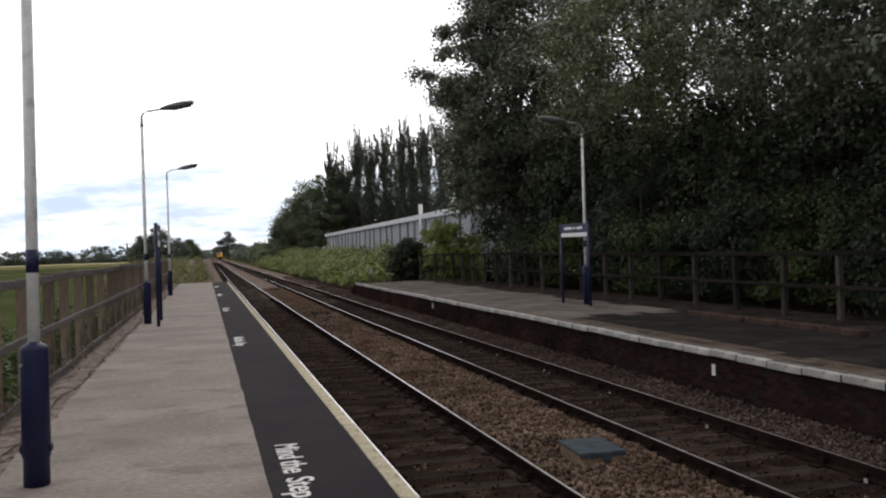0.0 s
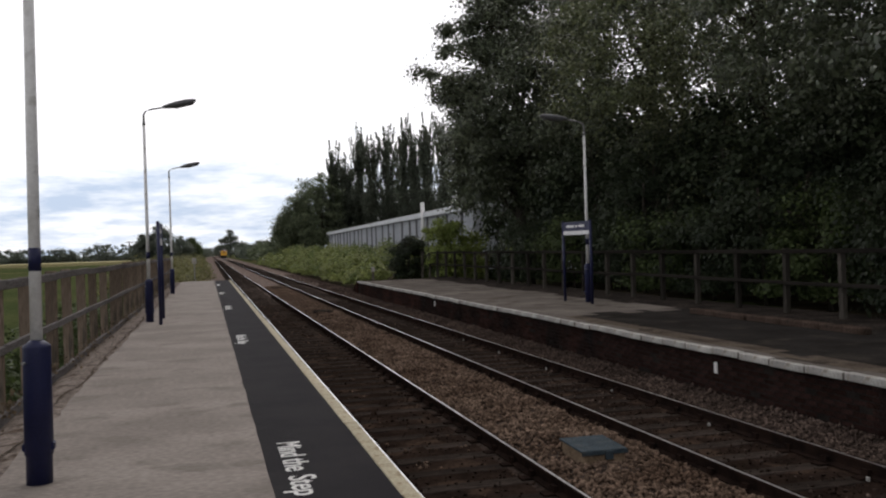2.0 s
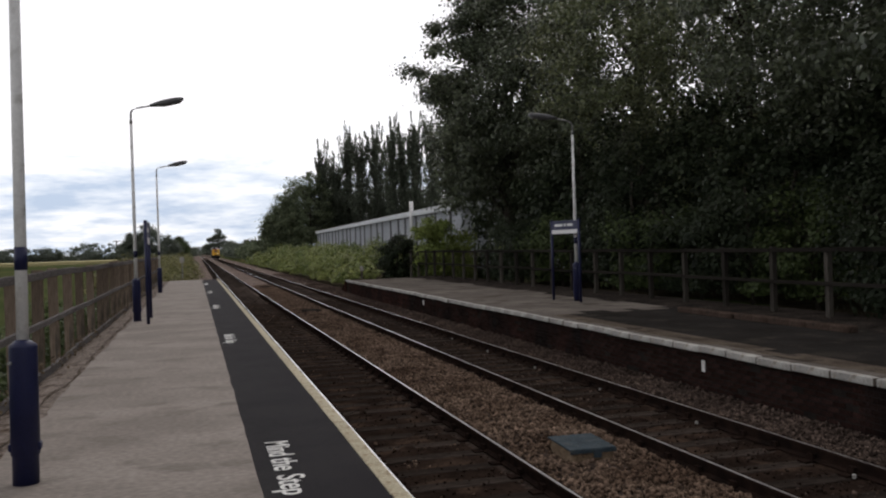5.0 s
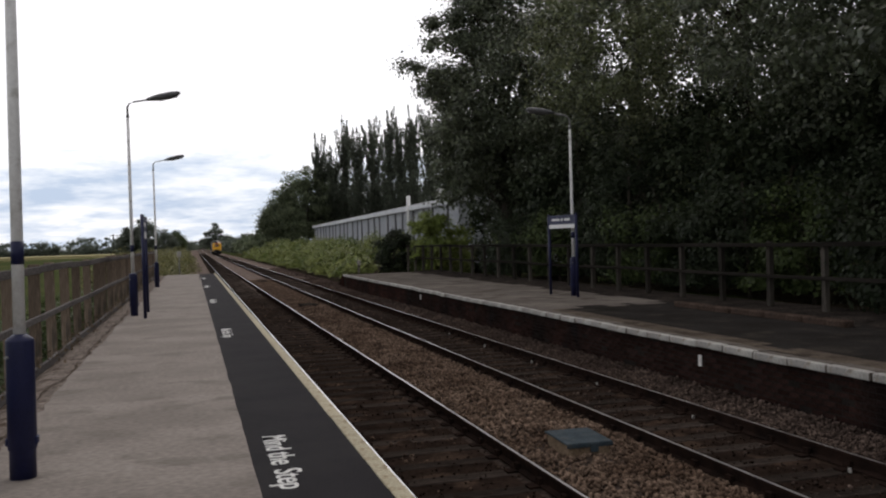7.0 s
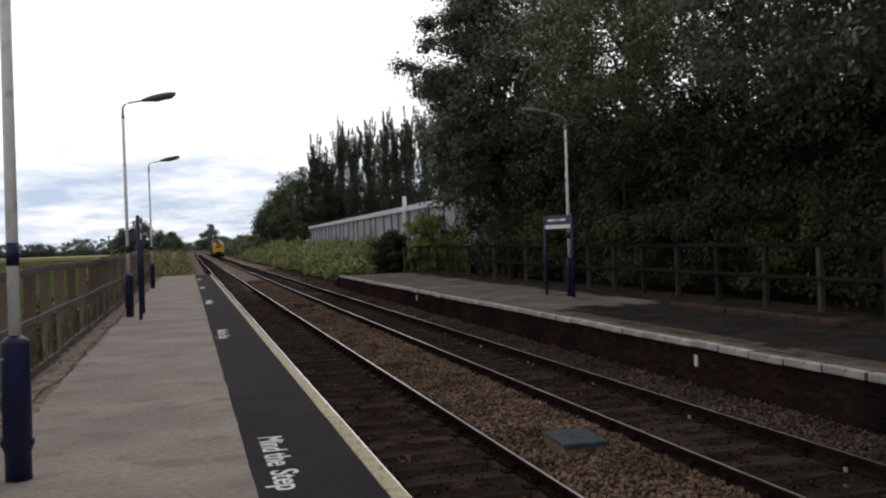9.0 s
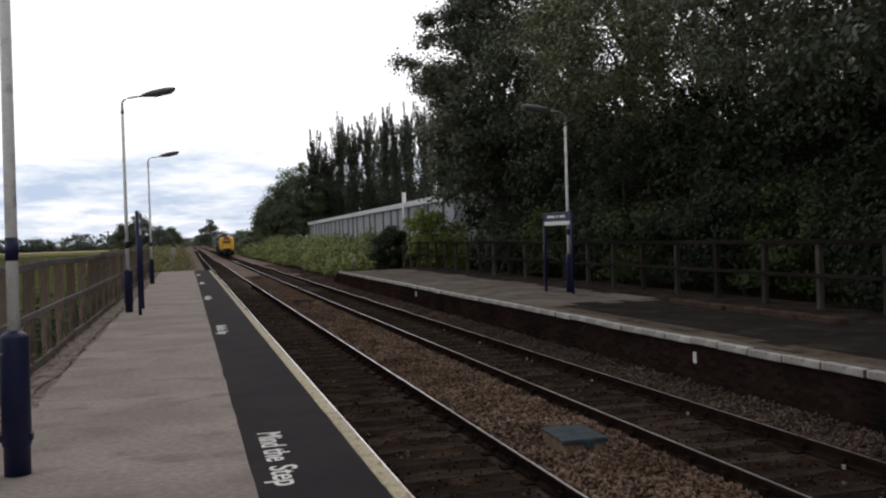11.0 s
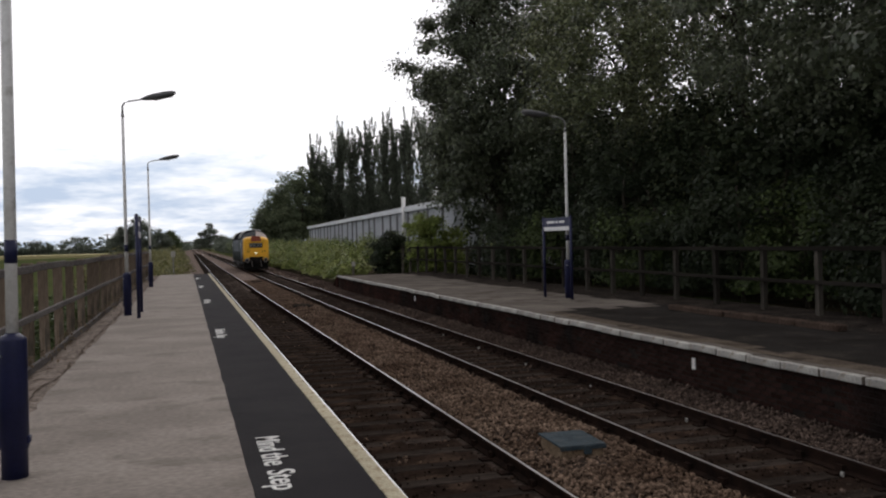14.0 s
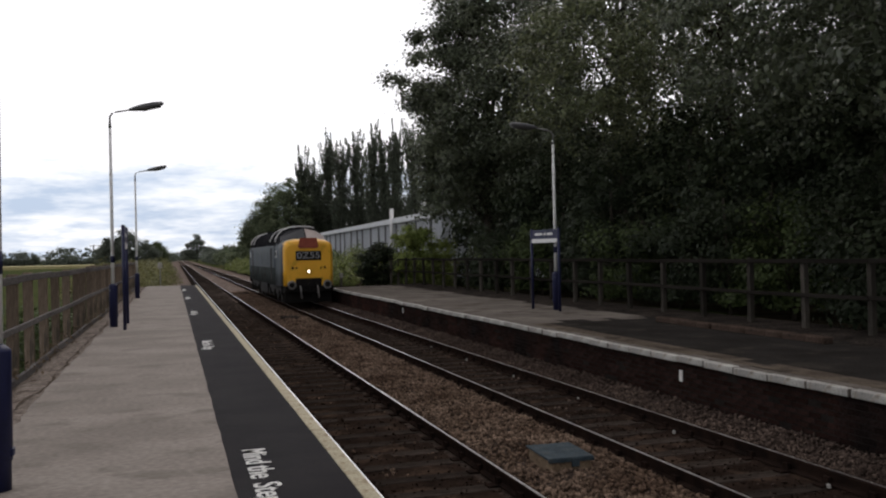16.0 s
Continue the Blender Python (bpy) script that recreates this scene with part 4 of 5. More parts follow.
def make_woods():
    g = "tall trees behind the fence"
    big = "tall dark leafy tree behind the platform fence"
    tree("tree", "tall dark leafy tree with a ragged crown beside the warehouse", (17.8, 48, -0.3), 20, [(0.3, 0, 11, 5.2, 5.2, 7.2), (-1.2, -0.5, 9.2, 3.7, 4, 4.2), (-3.6, 0, 12.2, 2.3, 3, 2.2), (-1.9, 0, 14.5, 2.3, 2.6, 1.8), (-2.9, -0.5, 7.0, 2.3, 3, 3.0), (3.2, 1, 6.5, 4.2, 4.5, 4.5), (1.6, 0, 16, 4.5, 4.5, 4.5)], 104000, 0.19, LEAF_CROWN, 1, 0.34, 520, 0.51, 34, g)
    # lobes about 6 m trackward are added to keep skylight off platform and fence
    tree("tree", big, (22.5, 41, -0.3), 21, [(0, 0, 11.5, 6.2, 6, 7.5), (-2, -2, 7, 4.5, 4.5, 4.5), (-6, -1, 10, 3.2, 4, 3.5), (1, 0, 17, 5, 5, 5)], 72000, 0.175, LEAF_CROWN, 2, 0.36, 400, 0.56, 32, g)
    tree("tree", big, (22.0, 31, -0.3), 19, [(0, 0, 10.5, 5.6, 5.4, 7), (-1.5, -1, 6, 4, 4.5, 4), (-6.5, -0.5, 9.5, 3.2, 4, 3.6), (0, 0, 15, 4.5, 4.5, 4.5)], 60000, 0.155, LEAF_CROWN_LIGHT, 3, 0.32, 350, 0.48, 28, g)
    tree("tree", big, (25.5, 26, -0.3), 19, [(0, 0, 10.5, 5.6, 5.4, 7), (-2, -1, 6, 4.5, 4.5, 4.5)], 48000, 0.165, LEAF_CROWN, 4, 0.32, 400, 0.52, 22, g)
    tree("tree", big, (21.5, 20.5, -0.3), 17, [(0, 0, 9.5, 4.6, 4.6, 6.5), (-1, 0, 5, 4, 4, 4), (-6, 0, 9, 3.4, 4.2, 3.6)], 58000, 0.145, LEAF_CROWN, 5, 0.28, 360, 0.48, 22, g)
    # second row
    for k, (x, y, h) in enumerate(((27, 55, 12), (30, 46, 9), (31, 36, 10), (33, 28, 14), (24, 62, 13))):
        tree("tree", "dark leafy tree in the second row of the wood", (x, y, -0.3), h, [(0, 0, h * 0.5, 5, 5, h * 0.42)], 7000, 0.5, LEAF_DARK, 20 + k, 0.3, 160, 0.7, 8, "second row of trees")
    # added trees beside and behind the viewer, mostly unseen, to shade platform and tracks
    for k, (x, y, h) in enumerate(((20.5, 13, 17), (21, 5, 18), (20.5, -4, 17), (21, -13, 18))):
        tree("tree", big, (x, y, -0.3), h, [(0, 0, h * 0.52, 5.4, 5.2, h * 0.44), (-5.5, 0, h * 0.5, 4.0, 4.5, 4.0)], 34000 if k == 0 else 6000, 0.20 if k == 0 else 0.46, LEAF_CROWN, 30 + k, 0.3, 240, 0.5, 10, g)
    # undergrowth behind the fence
    rng = random.Random(2)
    for k in range(12):
        y = 11.5 + 2.55 * k
        x = 14.6 + rng.uniform(-.5, 1.6)
        h = rng.uniform(2.4, 4.6)
        tree("shrub", "dark overgrown shrub behind the timber fence", (x, y, -0.25), h, [(0, 0, h * 0.5, 1.7, 1.8, h * 0.52)], 6500, 0.13, LEAF_MID if k % 3 == 0 else LEAF_DARK, 40 + k, 0.05, 60, 0.3, 6, "undergrowth behind the fence", "shrub")
    for k in range(7):
        y = 14 + 4.6 * k
        tree("shrub", "tall dark shrub under the trees", (18.0 + rng.uniform(-.8, .8), y, -0.25), 7, [(0, 0, 3.6, 2.4, 2.6, 3.6)], 6000, 0.21, LEAF_DARK, 70 + k, 0.08, 90, 0.4, 7, "undergrowth behind the fence", "shrub")
    # poplars behind the warehouse
    spots = ((21.3, 150, 20.0), (23.6, 152, 18.6), (25.7, 150, 23.4), (27.2, 146, 22.6), (29.9, 146, 23.8), (31.6, 141, 23.8), (33.0, 139, 22.5), (34.4, 136, 23.0), (36.2, 132, 23.8), (38.0, 128, 22), (39.6, 125, 21.5), (41.2, 121, 21))
    for k, (x, y, h) in enumerate(spots):
        poplar("slender dark poplar behind the warehouse", (1.25 * x, 1.25 * y, -0.5), 1.31 * h, 400 + k)
    for k, (x, y, h, r) in enumerate(((14.6, 172, 9.0, 2.6), (16.6, 170, 12.5, 3.2), (18.6, 166, 15.5, 3.6), (20.6, 162, 16.5, 3.8), (23.5, 158, 14, 4.2), (27, 156, 13, 4.5), (31, 152, 13, 4.5), (35, 148, 13, 4.5), (39, 140, 13, 4.5), (43, 125, 15, 5))):
        m = 1.25 if k > 3 else 1.15
        x, y, h, r = x * m, y * m, h * m, r * m
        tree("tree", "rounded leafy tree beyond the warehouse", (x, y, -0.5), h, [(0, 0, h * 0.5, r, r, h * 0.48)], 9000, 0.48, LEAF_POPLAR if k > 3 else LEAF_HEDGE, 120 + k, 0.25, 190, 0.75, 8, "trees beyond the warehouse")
    # trackside thicket on to the distance
    rng = random.Random(6)
    for k in range(14):
        y = 185 + 17 * k + rng.uniform(-4, 4)
        h = rng.uniform(3.0, 5.0)
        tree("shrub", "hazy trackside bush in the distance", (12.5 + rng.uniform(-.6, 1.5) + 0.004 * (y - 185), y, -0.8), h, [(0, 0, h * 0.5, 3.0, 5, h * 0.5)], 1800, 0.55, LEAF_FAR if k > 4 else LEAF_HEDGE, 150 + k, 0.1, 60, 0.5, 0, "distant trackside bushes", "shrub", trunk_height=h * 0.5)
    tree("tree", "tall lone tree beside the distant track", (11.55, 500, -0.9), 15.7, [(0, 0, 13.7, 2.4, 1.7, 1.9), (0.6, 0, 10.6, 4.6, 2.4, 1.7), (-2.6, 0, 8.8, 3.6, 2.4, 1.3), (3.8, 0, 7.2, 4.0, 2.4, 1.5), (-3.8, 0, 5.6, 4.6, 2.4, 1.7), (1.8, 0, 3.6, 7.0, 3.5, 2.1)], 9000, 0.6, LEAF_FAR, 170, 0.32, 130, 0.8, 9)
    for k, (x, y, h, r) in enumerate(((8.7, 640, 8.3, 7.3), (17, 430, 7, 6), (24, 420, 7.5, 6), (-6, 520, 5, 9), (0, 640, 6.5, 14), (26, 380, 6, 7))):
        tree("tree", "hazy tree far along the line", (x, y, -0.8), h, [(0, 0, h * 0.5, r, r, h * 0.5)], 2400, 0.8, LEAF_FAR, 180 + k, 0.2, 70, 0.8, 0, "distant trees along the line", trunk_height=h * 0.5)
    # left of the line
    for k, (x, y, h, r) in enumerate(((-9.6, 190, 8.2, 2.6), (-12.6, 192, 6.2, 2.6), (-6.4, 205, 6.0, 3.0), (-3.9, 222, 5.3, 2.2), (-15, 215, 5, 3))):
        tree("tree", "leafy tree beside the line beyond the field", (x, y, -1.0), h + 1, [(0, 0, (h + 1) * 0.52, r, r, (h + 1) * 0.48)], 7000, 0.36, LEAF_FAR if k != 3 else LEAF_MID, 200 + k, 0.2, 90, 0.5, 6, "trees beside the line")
    rng = random.Random(9)
    x = -420.0
    k = 0
    while x < -22:
        h = rng.uniform(6.5, 8.5) + (3.5 if rng.random() > 0.62 else 0)
        r = rng.uniform(9, 15)
        y = 500 + rng.uniform(-20, 20)
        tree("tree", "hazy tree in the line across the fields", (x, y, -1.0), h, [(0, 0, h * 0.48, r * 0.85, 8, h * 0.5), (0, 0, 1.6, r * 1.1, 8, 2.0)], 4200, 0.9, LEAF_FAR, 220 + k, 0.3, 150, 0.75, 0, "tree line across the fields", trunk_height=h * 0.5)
        x += r * 1.25
        k += 1


make_woods()


def mound(rng, name, label, mat, spots, per, size, category):
    pts, facing = [], []
    for x, y, z, rx, ry, rz in spots:
        d = rng.normal(size=(per, 3))
        d[:, 2] = np.abs(d[:, 2])
        d /= np.linalg.norm(d, axis=1)[:, None]
        # lumpy skin: sprays stand out of it, hollows sink in
        lump = 0.86 + 0.16 * np.sin(5 * d[:, 0] + 3 * d[:, 1] + x * 7) * np.sin(6 * d[:, 2] + 4 * d[:, 1] + y * 5) + rng.normal(size=per) * 0.05
        pts.append(np.array([x, y, z]) + d * lump[:, None] * np.array([rx, ry, rz]))
        facing.append(d + np.array([0, 0, 0.5]))
    ob = new(name, quads_mesh(name, leaves_at(rng, np.concatenate(pts), size, 0.3, np.concatenate(facing), 0.45), mat))
    return tagged(ob, label, category, kind="stuff")


def make_brambles():
    rng = np.random.default_rng(31)
    spots = []
    for k in range(48):
        y = 50 + 2.45 * k
        for x in (9.9, 11.2, 12.9, 15.4, 18.2):
            xx = x + rng.uniform(-.7, .7)
            if y < 53.5 and xx < 10.8:
                continue
            top = min(2.2, 0.55 + 0.42 * (xx - 9.3)) + rng.uniform(-.85, .65)
            r = rng.uniform(0.85, 1.45)
            spots.append((xx, y + rng.uniform(-.8, .8), -0.55, r, r, top + 0.5))
    # every fifth mound of the bank gets a darker green
    dark = spots[::5]
    spots = [s for k, s in enumerate(spots) if k % 5]
    mound(rng, "nettle_bank", "darker green leafy mounds among the brambles", LEAF_MID, dark, 1000, 0.17, "nettles")
    mound(rng, "bramble_bank", "dense yellow-green bramble bank beside the line", LEAF_BRAMBLE, spots, 880, 0.185, "brambles")
    bm = grid_sheet(bmesh.new(), [9.3, 10.2, 11.2, 12.5, 15, 18, 21.5], [53 + 4 * k for k in range(30)], lambda x, y: -0.9 + max(0, min(1.9, 0.55 * (x - 9.6))) + 0.2 * noise.noise((x, y, 1)))
    tagged(mesh_object("bramble_floor", bm, SOIL), "shaded earth bank below the brambles", "bank", kind="structure")
    tree("shrub", "dark rounded bush beside the platform ramp", (11.85, 52.2, -0.6), 3.1, [(0, 0, 1.6, 1.3, 1.3, 1.45)], 8000, 0.14, LEAF_DARK, 300, 0.06, 90, 0.22, 6, "", "shrub")
    tree("shrub", "yellow-green bush beside the platform ramp", (13.5, 48.2, -0.3), 3.9, [(0, 0, 1.8, 1.5, 1.3, 1.7), (-0.6, 0, 2.8, 0.9, 0.8, 0.75), (0.9, 0, 1.5, 1.2, 1.2, 1.3)], 9000, 0.16, LEAF_BUSH, 301, 0.06, 90, 0.25, 6, "", "shrub")
    # rough growth beyond the near platform and below its fence
    rng = np.random.default_rng(33)
    spots = [(rng.uniform(-7.5, -0.6), 60.5 + 1.6 * k + rng.uniform(-.5, .5), -0.9, 1.3, 1.3, rng.uniform(1.3, 2.9)) for k in range(75)]
    mound(rng, "rough_grass", "pale overgrown grass and weeds past the platform end", GRASS_TALL, spots, 520, 0.20, "weeds")
    spots = [(-3.7 + rng.uniform(-.6, .5), 3 + 0.9 * k, -1.0, 0.8, 0.8, rng.uniform(0.9, 1.7)) for k in range(62)]
    mound(rng, "hedge_growth", "green weeds growing behind the timber fence", LEAF_MID, spots, 420, 0.12, "weeds")

    rng = np.random.default_rng(35)
    spots = [(-2.22 + rng.uniform(-.1, .08), 6 + 1.15 * k + rng.uniform(-.5, .5), -0.02, 0.12, 0.16, rng.uniform(0.04, 0.16)) for k in range(36)]
    pts = np.concatenate([clumped(rng, [s], 40, 8, 0.04, 0.0)[0] * (1, 1, 0.7) for s in spots])
    ob = new("fence_weeds", quads_mesh("fence_weeds", leaves_at(rng, pts, 0.05), DRY_WEEDS))
    tagged(ob, "dry little weeds along the foot of the fence", "weeds", kind="stuff")


make_brambles()


def make_far_sign():
    ob = thing("trackside_sign", "small pale board on a post past the platform end", "sign", (-1.15, 72, -1.0))
    part("post", boxed(-0.04, 0.04, -0.04, 0.04, 0, 2.1, bevel=0.005), STEEL, ob)
    part("board", boxed(-0.17, 0.17, -0.07, -0.045, 1.95, 2.4, bevel=0.006), WHITE_EDGE, ob, "weathered white board")


make_far_sign()


def make_line_poles():
    for x, y in ((-30.3, 400), (-33.6, 404), (-92, 420), (-95.5, 424)):
        ob = thing("power_line_pole", "distant wooden power line pole in the fields", "power pole", (x, y, -1.0), "power line poles")
        part("pole", tube(bmesh.new(), [(0, 0, 0), (0, 0, 9.0)], [0.34, 0.26], 8), BARK, ob)
        part("cross_arm", boxed(-1.6, 1.6, -0.1, 0.1, 8.4, 8.65, bevel=0.02), BARK, ob)


make_line_poles()


def make_line_markers():
    for x, y, z, h in MARKERS:
        ob = thing("trackside_marker", "small pale marker post in the brambles beside the line", "marker", (x, y, z), "marker posts")
        part("post", boxed(-0.05, 0.05, -0.05, 0.05, 0, h, bevel=0.01), CONCRETE_FAR, ob)
        part("plate", boxed(-0.11, 0.11, -0.065, -0.052, h - 0.28, h, bevel=0.004), WHITE_EDGE, ob, "weathered white plate")


MARKERS = ((9.55, 52.0, -0.9, 1.5), (8.9, 150.0, -1.1, 1.6))
make_line_markers()


# ---- locomotive ----
def loft(sections, sides=22, index=None):
    """sections: (y, half width, z bottom, z side top, z crown, power). A closed shell with a rounded top."""
    bm = bmesh.new()
    rows = []
    for y, w, zb, zs, zt, pw in sections:
        ring = [(-w, zb), (-w, zb + (zs - zb) * 0.5), (-w, zs)]
        for k in range(1, sides):
            a = math.pi * k / sides
            c, s = math.cos(a), math.sin(a)
            ring.append((-w * math.copysign(abs(c) ** pw, c), zs + (zt - zs) * s ** pw))
        ring += [(w, zs), (w, zb + (zs - zb) * 0.5), (w, zb)]
        rows.append([bm.verts.new((x, y, z)) for x, z in ring])
    n = len(rows[0])
    for r0, r1 in zip(rows, rows[1:]):
        for k in range(n):
            bm.faces.new((r0[k], r0[(k + 1) % n], r1[(k + 1) % n], r1[k]))
    bm.faces.new(rows[0]); bm.faces.new(rows[-1][::-1])
    bmesh.ops.recalc_face_normals(bm, faces=bm.faces[:])
    return bm


def smooth_faces(bm):
    for f in bm.faces:
        f.smooth = len(f.verts) == 4
    return bm


def make_loco():
    loco = thing("locomotive", "blue diesel locomotive with yellow nose and lit headlight", "locomotive")
    L = 20.2
    # main body with curved roof; y = 0 is the nose
    bm = loft([(2.62, 1.30, 1.0, 2.75, 3.80, 0.75), (3.0, 1.335, 1.0, 2.75, 3.95, 0.75), (5.0, 1.335, 1.0, 2.75, 3.97, 0.75), (L - 5, 1.335, 1.0, 2.75, 3.97, 0.75), (L - 3.0, 1.335, 1.0, 2.75, 3.95, 0.75), (L - 2.62, 1.30, 1.0, 2.75, 3.80, 0.75)])
    for f in bm.faces:
        z = f.calc_center_median().z
        f.material_index = 1 if z > 3.02 else (2 if z < 1.62 else 0)
    body = part("body", smooth_faces(bm), (BLUE, ROOF_DARK, GREY_GREEN), loco, "rail blue body side with sooty roof")
    for f0, f1, flip in ((0.0, 1, 1), (L, -1, -1)):
        Y = lambda v: f0 + f1 * v
        # nose
        bm = loft([(Y(0.0), 1.06, 1.0, 2.50, 3.04, 0.5), (Y(0.05), 1.15, 1.0, 2.54, 3.16, 0.5), (Y(0.2), 1.215, 1.0, 2.58, 3.25, 0.5), (Y(0.6), 1.25, 1.0, 2.62, 3.30, 0.55), (Y(1.9), 1.30, 1.0, 2.65, 3.34, 0.6)][::flip])
        for f in bm.faces:
            c = f.calc_center_median()
            f.material_index = 0 if (c.y - f0) * f1 < 0.16 or (c.z > 3.0 and (c.y - f0) * f1 < 0.5) else 1
        part("nose", smooth_faces(bm), (YELLOW, BLUE), loco, "warning yellow nose end")
        # cab front wall up to the roof
        bm = loft([(Y(1.7), 1.28, 1.0, 2.65, 3.30, 0.62), (Y(1.9), 1.30, 1.0, 2.68, 3.42, 0.68), (Y(2.35), 1.31, 1.0, 2.75, 3.78, 0.75), (Y(2.64), 1.31, 1.0, 2.75, 3.84, 0.75)][::flip])
        for f in bm.faces:
            f.material_index = 1 if f.calc_center_median().z > 3.02 else 0
        cab = part("cab", smooth_faces(bm), (BLUE, ROOF_DARK), loco, "driving cab")
        # windscreens: two panes leaning back
        for s in (-1, 1):
            bm = bmesh.new()
            m = 0.13 * f1      # the mullion stands a little to one side
            p = [(m + s * 0.03, Y(1.60), 3.35), (s * 1.17, Y(1.72), 3.16), (s * 1.10, Y(2.16), 3.46), (s * 0.68, Y(2.26), 3.75), (m + s * 0.03, Y(2.28), 3.86)]
            fr = [bm.verts.new(q) for q in p]
            bk = [bm.verts.new((x, y + f1 * 0.10, z - 0.06)) for x, y, z in p]
            bm.faces.new(fr); bm.faces.new(bk[::-1])
            for k in range(5):
                bm.faces.new((fr[k], bk[k], bk[(k + 1) % 5], fr[(k + 1) % 5]))
            bmesh.ops.recalc_face_normals(bm, faces=bm.faces[:])
            # the leading right pane carries its reflection as colour
            part("windscreen", bm, PANE_REFLECTION if s > 0 and f1 > 0 else GLASS_DARK, cab, "windscreen pane with a pale reflection painted on" if s > 0 and f1 > 0 else "dark windscreen pane")
            # side window, door and white surround
            part("window_surround", boxed(s * 1.322 - 0.012, s * 1.322 + 0.012, min(Y(1.95), Y(2.55)), max(Y(1.95), Y(2.55)), 2.42, 2.74, bevel=0.002), WHITE_TRIM, cab, "white cab window surround")
            part("side_window", boxed(s * 1.334 - 0.008, s * 1.334 + 0.008, min(Y(2.0), Y(2.5)), max(Y(2.0), Y(2.5)), 2.46, 2.70, bevel=0.002), GLASS_DARK, cab)
            part("cab_door", boxed(s * 1.340 - 0.008, s * 1.340 + 0.008, min(Y(4.15), Y(4.75)), max(Y(4.15), Y(4.75)), 1.15, 2.9, bevel=0.004), BLACK, cab)
            # buffers
            cx = s * 0.865
            buf = part("buffer", tube(bmesh.new(), [(cx, Y(0.12), 1.06), (cx, Y(-0.28), 1.06)], [0.15, 0.11], 14), BLACK, loco)
            part("buffer_head", tube(bmesh.new(), [(cx, Y(-0.28), 1.06), (cx, Y(-0.31), 1.06), (cx, Y(-0.33), 1.06)], [0.22, 0.22, 0.18], 20), BUFFER, buf, "worn steel buffer head")
            part("buffer_face", tube(bmesh.new(), [(cx, Y(-0.331), 1.06), (cx, Y(-0.338), 1.06)], [0.13, 0.12], 16), BLACK, buf, "greasy black buffer centre")
            for zz, xx, r in ((1.88, 0.78, 0.055), (1.88, 0.60, 0.045)):
                part("marker_light", tube(bmesh.new(), [(s * xx, Y(0.03), zz), (s * xx, Y(-0.035), zz)], r, 12), BLACK, loco, "small dark marker light")
        # white tubes as highlights: arched edge of the cab roof, and the next roof section's edge
        for yy in (2.66, 5.1):
            bm = bmesh.new()
            pts = [(-1.352, Y(yy), 2.72)]
            for k in range(1, 22):
                a = math.pi * k / 22
                c, sn = math.cos(a), math.sin(a)
                pts.append((-1.352 * math.copysign(abs(c) ** 0.75, c), Y(yy), 2.75 + 1.235 * sn ** 0.75))
            pts.append((1.352, Y(yy), 2.72))
            tube(bm, pts[2:15], 0.04, 6)
            part("roof_edge_highlight", bm, WHITE_TRIM, body, "pale highlight line along the roof edge")
        # headcode box and its characters
        hc = part("headcode_box", boxed(-0.62, 0.62, min(Y(-0.03), Y(0.1)), max(Y(-0.03), Y(0.1)), 2.24, 2.70, bevel=0.02), BLACK, loco, "black headcode panel")
        if f1 > 0:
            lettering("headcode_characters", "0Z55", 0.44, pose(0, -0.036, 2.47, 90, 0, 0), HEADCODE_WHITE, "pale headcode characters '0Z55'", bold=0.004, parent=hc, width=1.12)
            bm = bmesh.new()
            p = [(-0.50, 2.92), (-0.40, 2.84), (0.40, 2.84), (0.50, 2.92), (0.46, 3.06), (0.40, 3.34), (-0.40, 3.34), (-0.46, 3.06)]
            fr = [bm.verts.new((x, -0.05, z)) for x, z in p]
            bk = [bm.verts.new((x, -0.02, z)) for x, z in p]
            bm.faces.new(fr); bm.faces.new(bk[::-1])
            for k in range(8):
                bm.faces.new((fr[k], bk[k], bk[(k + 1) % 8], fr[(k + 1) % 8]))
            bmesh.ops.recalc_face_normals(bm, faces=bm.faces[:])
            part("headboard", bm, MAROON, loco, "maroon headboard")
            lamp = part("headlight", tube(bmesh.new(), [(0, 0.03, 1.70), (0, -0.05, 1.70)], [0.11, 0.10], 18), BLACK, loco)
            part("headlight_glass", tube(bmesh.new(), [(0, -0.051, 1.70), (0, -0.06, 1.70)], [0.042, 0.038], 18), HEADLIGHT, lamp, "bright lit headlight glass")
        part("buffer_beam", boxed(-1.20, 1.20, min(Y(0.02), Y(0.3)), max(Y(0.02), Y(0.3)), 0.70, 1.02, bevel=0.02), BLACK, loco)
        part("valance", boxed(-0.64, 0.64, min(Y(-0.012), Y(0.3)), max(Y(-0.012), Y(0.3)), 0.92, 1.38, bevel=0.02), BLACK, loco)
        part("snow_plough", boxed(-1.15, 1.15, min(Y(0.35), Y(0.45)), max(Y(0.35), Y(0.45)), 0.18, 0.62, bevel=0.02), BLACK, loco)
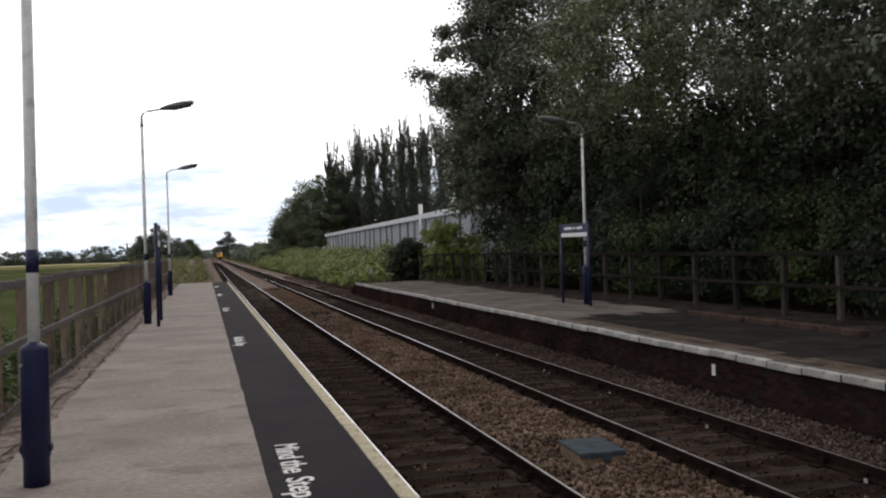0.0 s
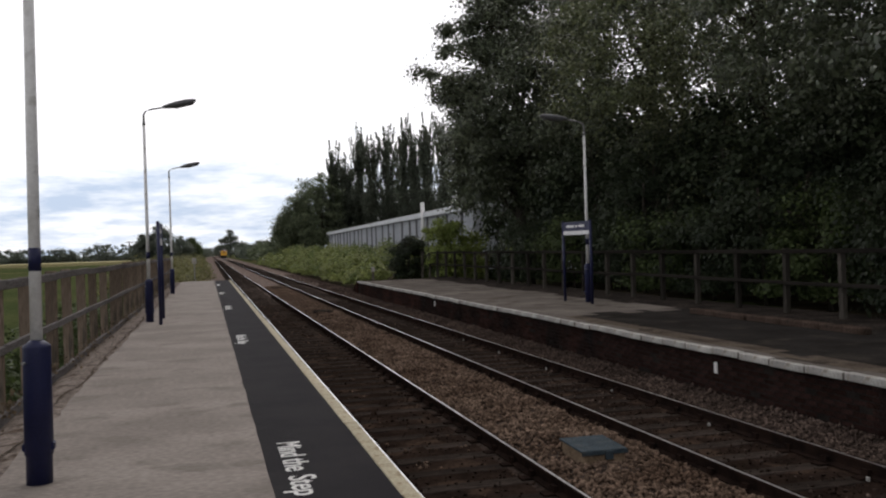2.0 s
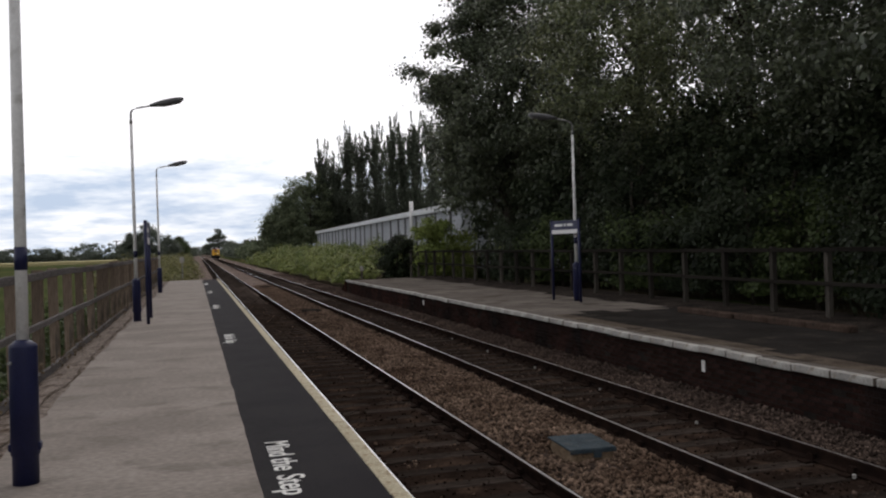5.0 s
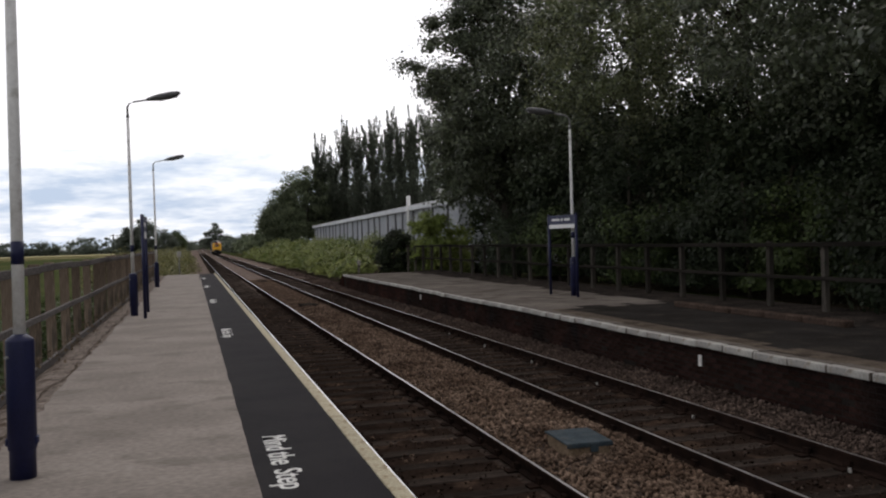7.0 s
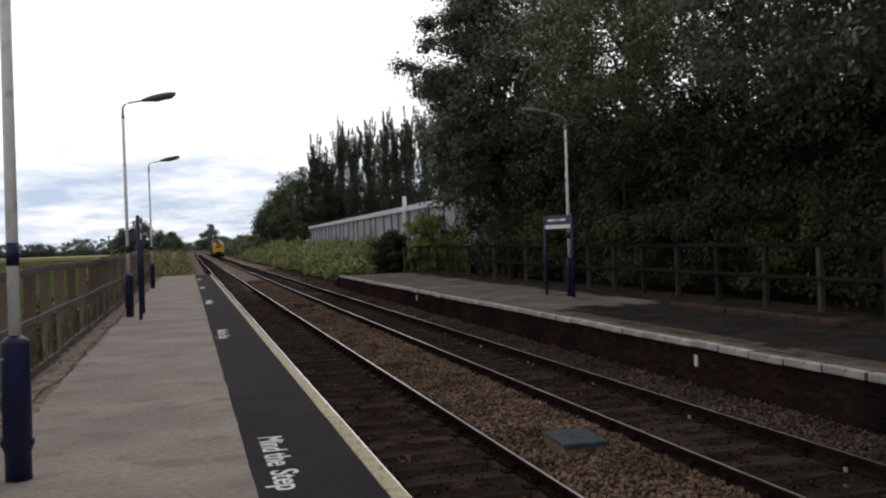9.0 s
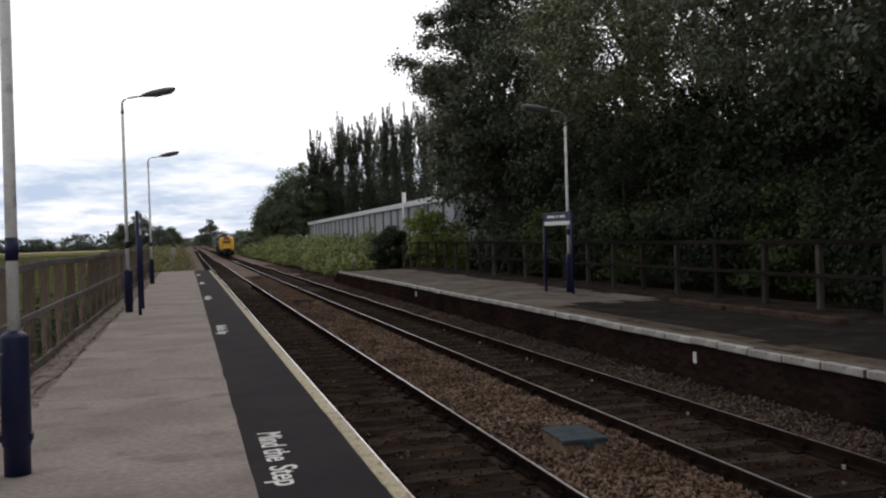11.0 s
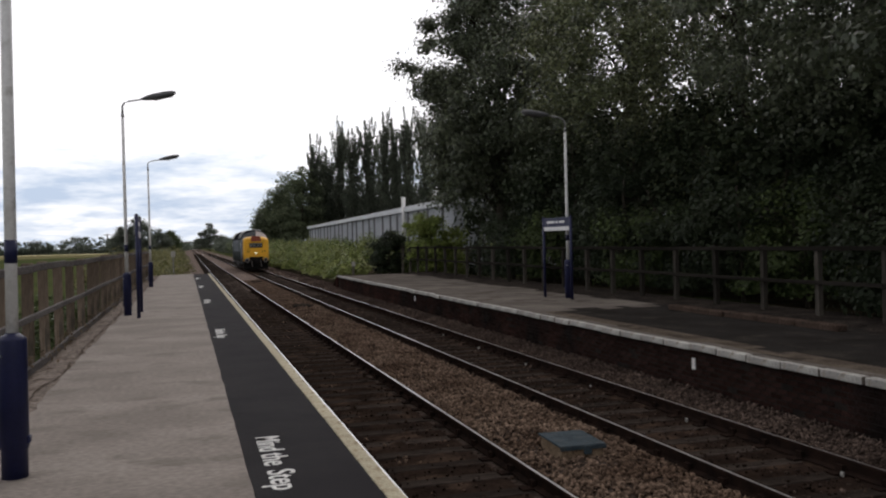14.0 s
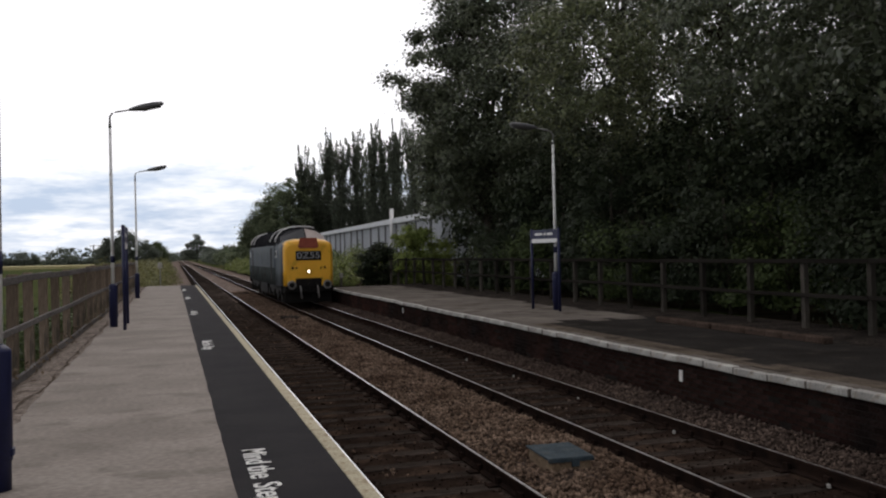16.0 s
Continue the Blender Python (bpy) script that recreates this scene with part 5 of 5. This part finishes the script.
        for x in (-0.42, 0.0, 0.42):
            bm = tube(bmesh.new(), [(x, Y(0.0), 1.0), (x, Y(-0.16), 0.86), (x + 0.03, Y(-0.15), 0.55), (x + 0.06, Y(-0.05), 0.40)], 0.035, 8)
            part("brake_hose", bm, BLACK if x == 0.0 else HOSE_GREY, loco)
        part("coupling_hook", boxed(-0.05, 0.05, min(Y(-0.26), Y(0.05)), max(Y(-0.26), Y(0.05)), 0.95, 1.12, bevel=0.02), BLACK, loco)
    # bogies
    for yc in (4.4, L - 4.4):
        bogie = part("bogie", boxed(-1.16, 1.16, yc - 2.7, yc + 2.7, 0.52, 0.98, bevel=0.04), BLACK, loco, "black bogie frame")
        for dy in (-2.1, 0, 2.1):
            for s in (-1, 1):
                part("wheel", tube(bmesh.new(), [(s * 0.69, yc + dy, 0.555), (s * 0.79, yc + dy, 0.555)], 0.55, 28), BLACK, bogie)
                part("axle_box", boxed(s * 1.18 - 0.06, s * 1.18 + 0.06, yc + dy - 0.2, yc + dy + 0.2, 0.38, 0.75, bevel=0.03), BLACK, bogie)
    part("fuel_tank", boxed(-1.2, 1.2, L / 2 - 2.1, L / 2 + 2.1, 0.35, 1.0, bevel=0.06), BLACK, loco)
    for k in range(3):
        for s in (-1, 1):
            part("grille", boxed(s * 1.340 - 0.006, s * 1.340 + 0.006, 6.2 + 3.2 * k, 7.8 + 3.2 * k, 2.05, 2.65, bevel=0.003), BLUE, body, "dull blue side grille")
    part("horn", tube(bmesh.new(), [(0.3, 3.1, 3.86), (0.3, 2.75, 3.95)], [0.03, 0.07], 10), BUFFER, loco)
    for yy in (7.2, 12.0):
        part("roof_fan", tube(bmesh.new(), [(0, yy, 3.85), (0, yy, 3.96)], 0.75, 24), ROOF_DARK, body)
    return loco


loco = make_loco()


def loco_place(t):
    s = 16.0 - t
    return 42.54 + 20.52 * s + 0.314 * s * s


def motions():
    mid = sum(RAILS_FAR) / 2
    walk(loco, [(0.5 * k, pose(mid + 0.05, loco_place(0.5 * k), RAIL_Z)) for k in range(33)])


motions()
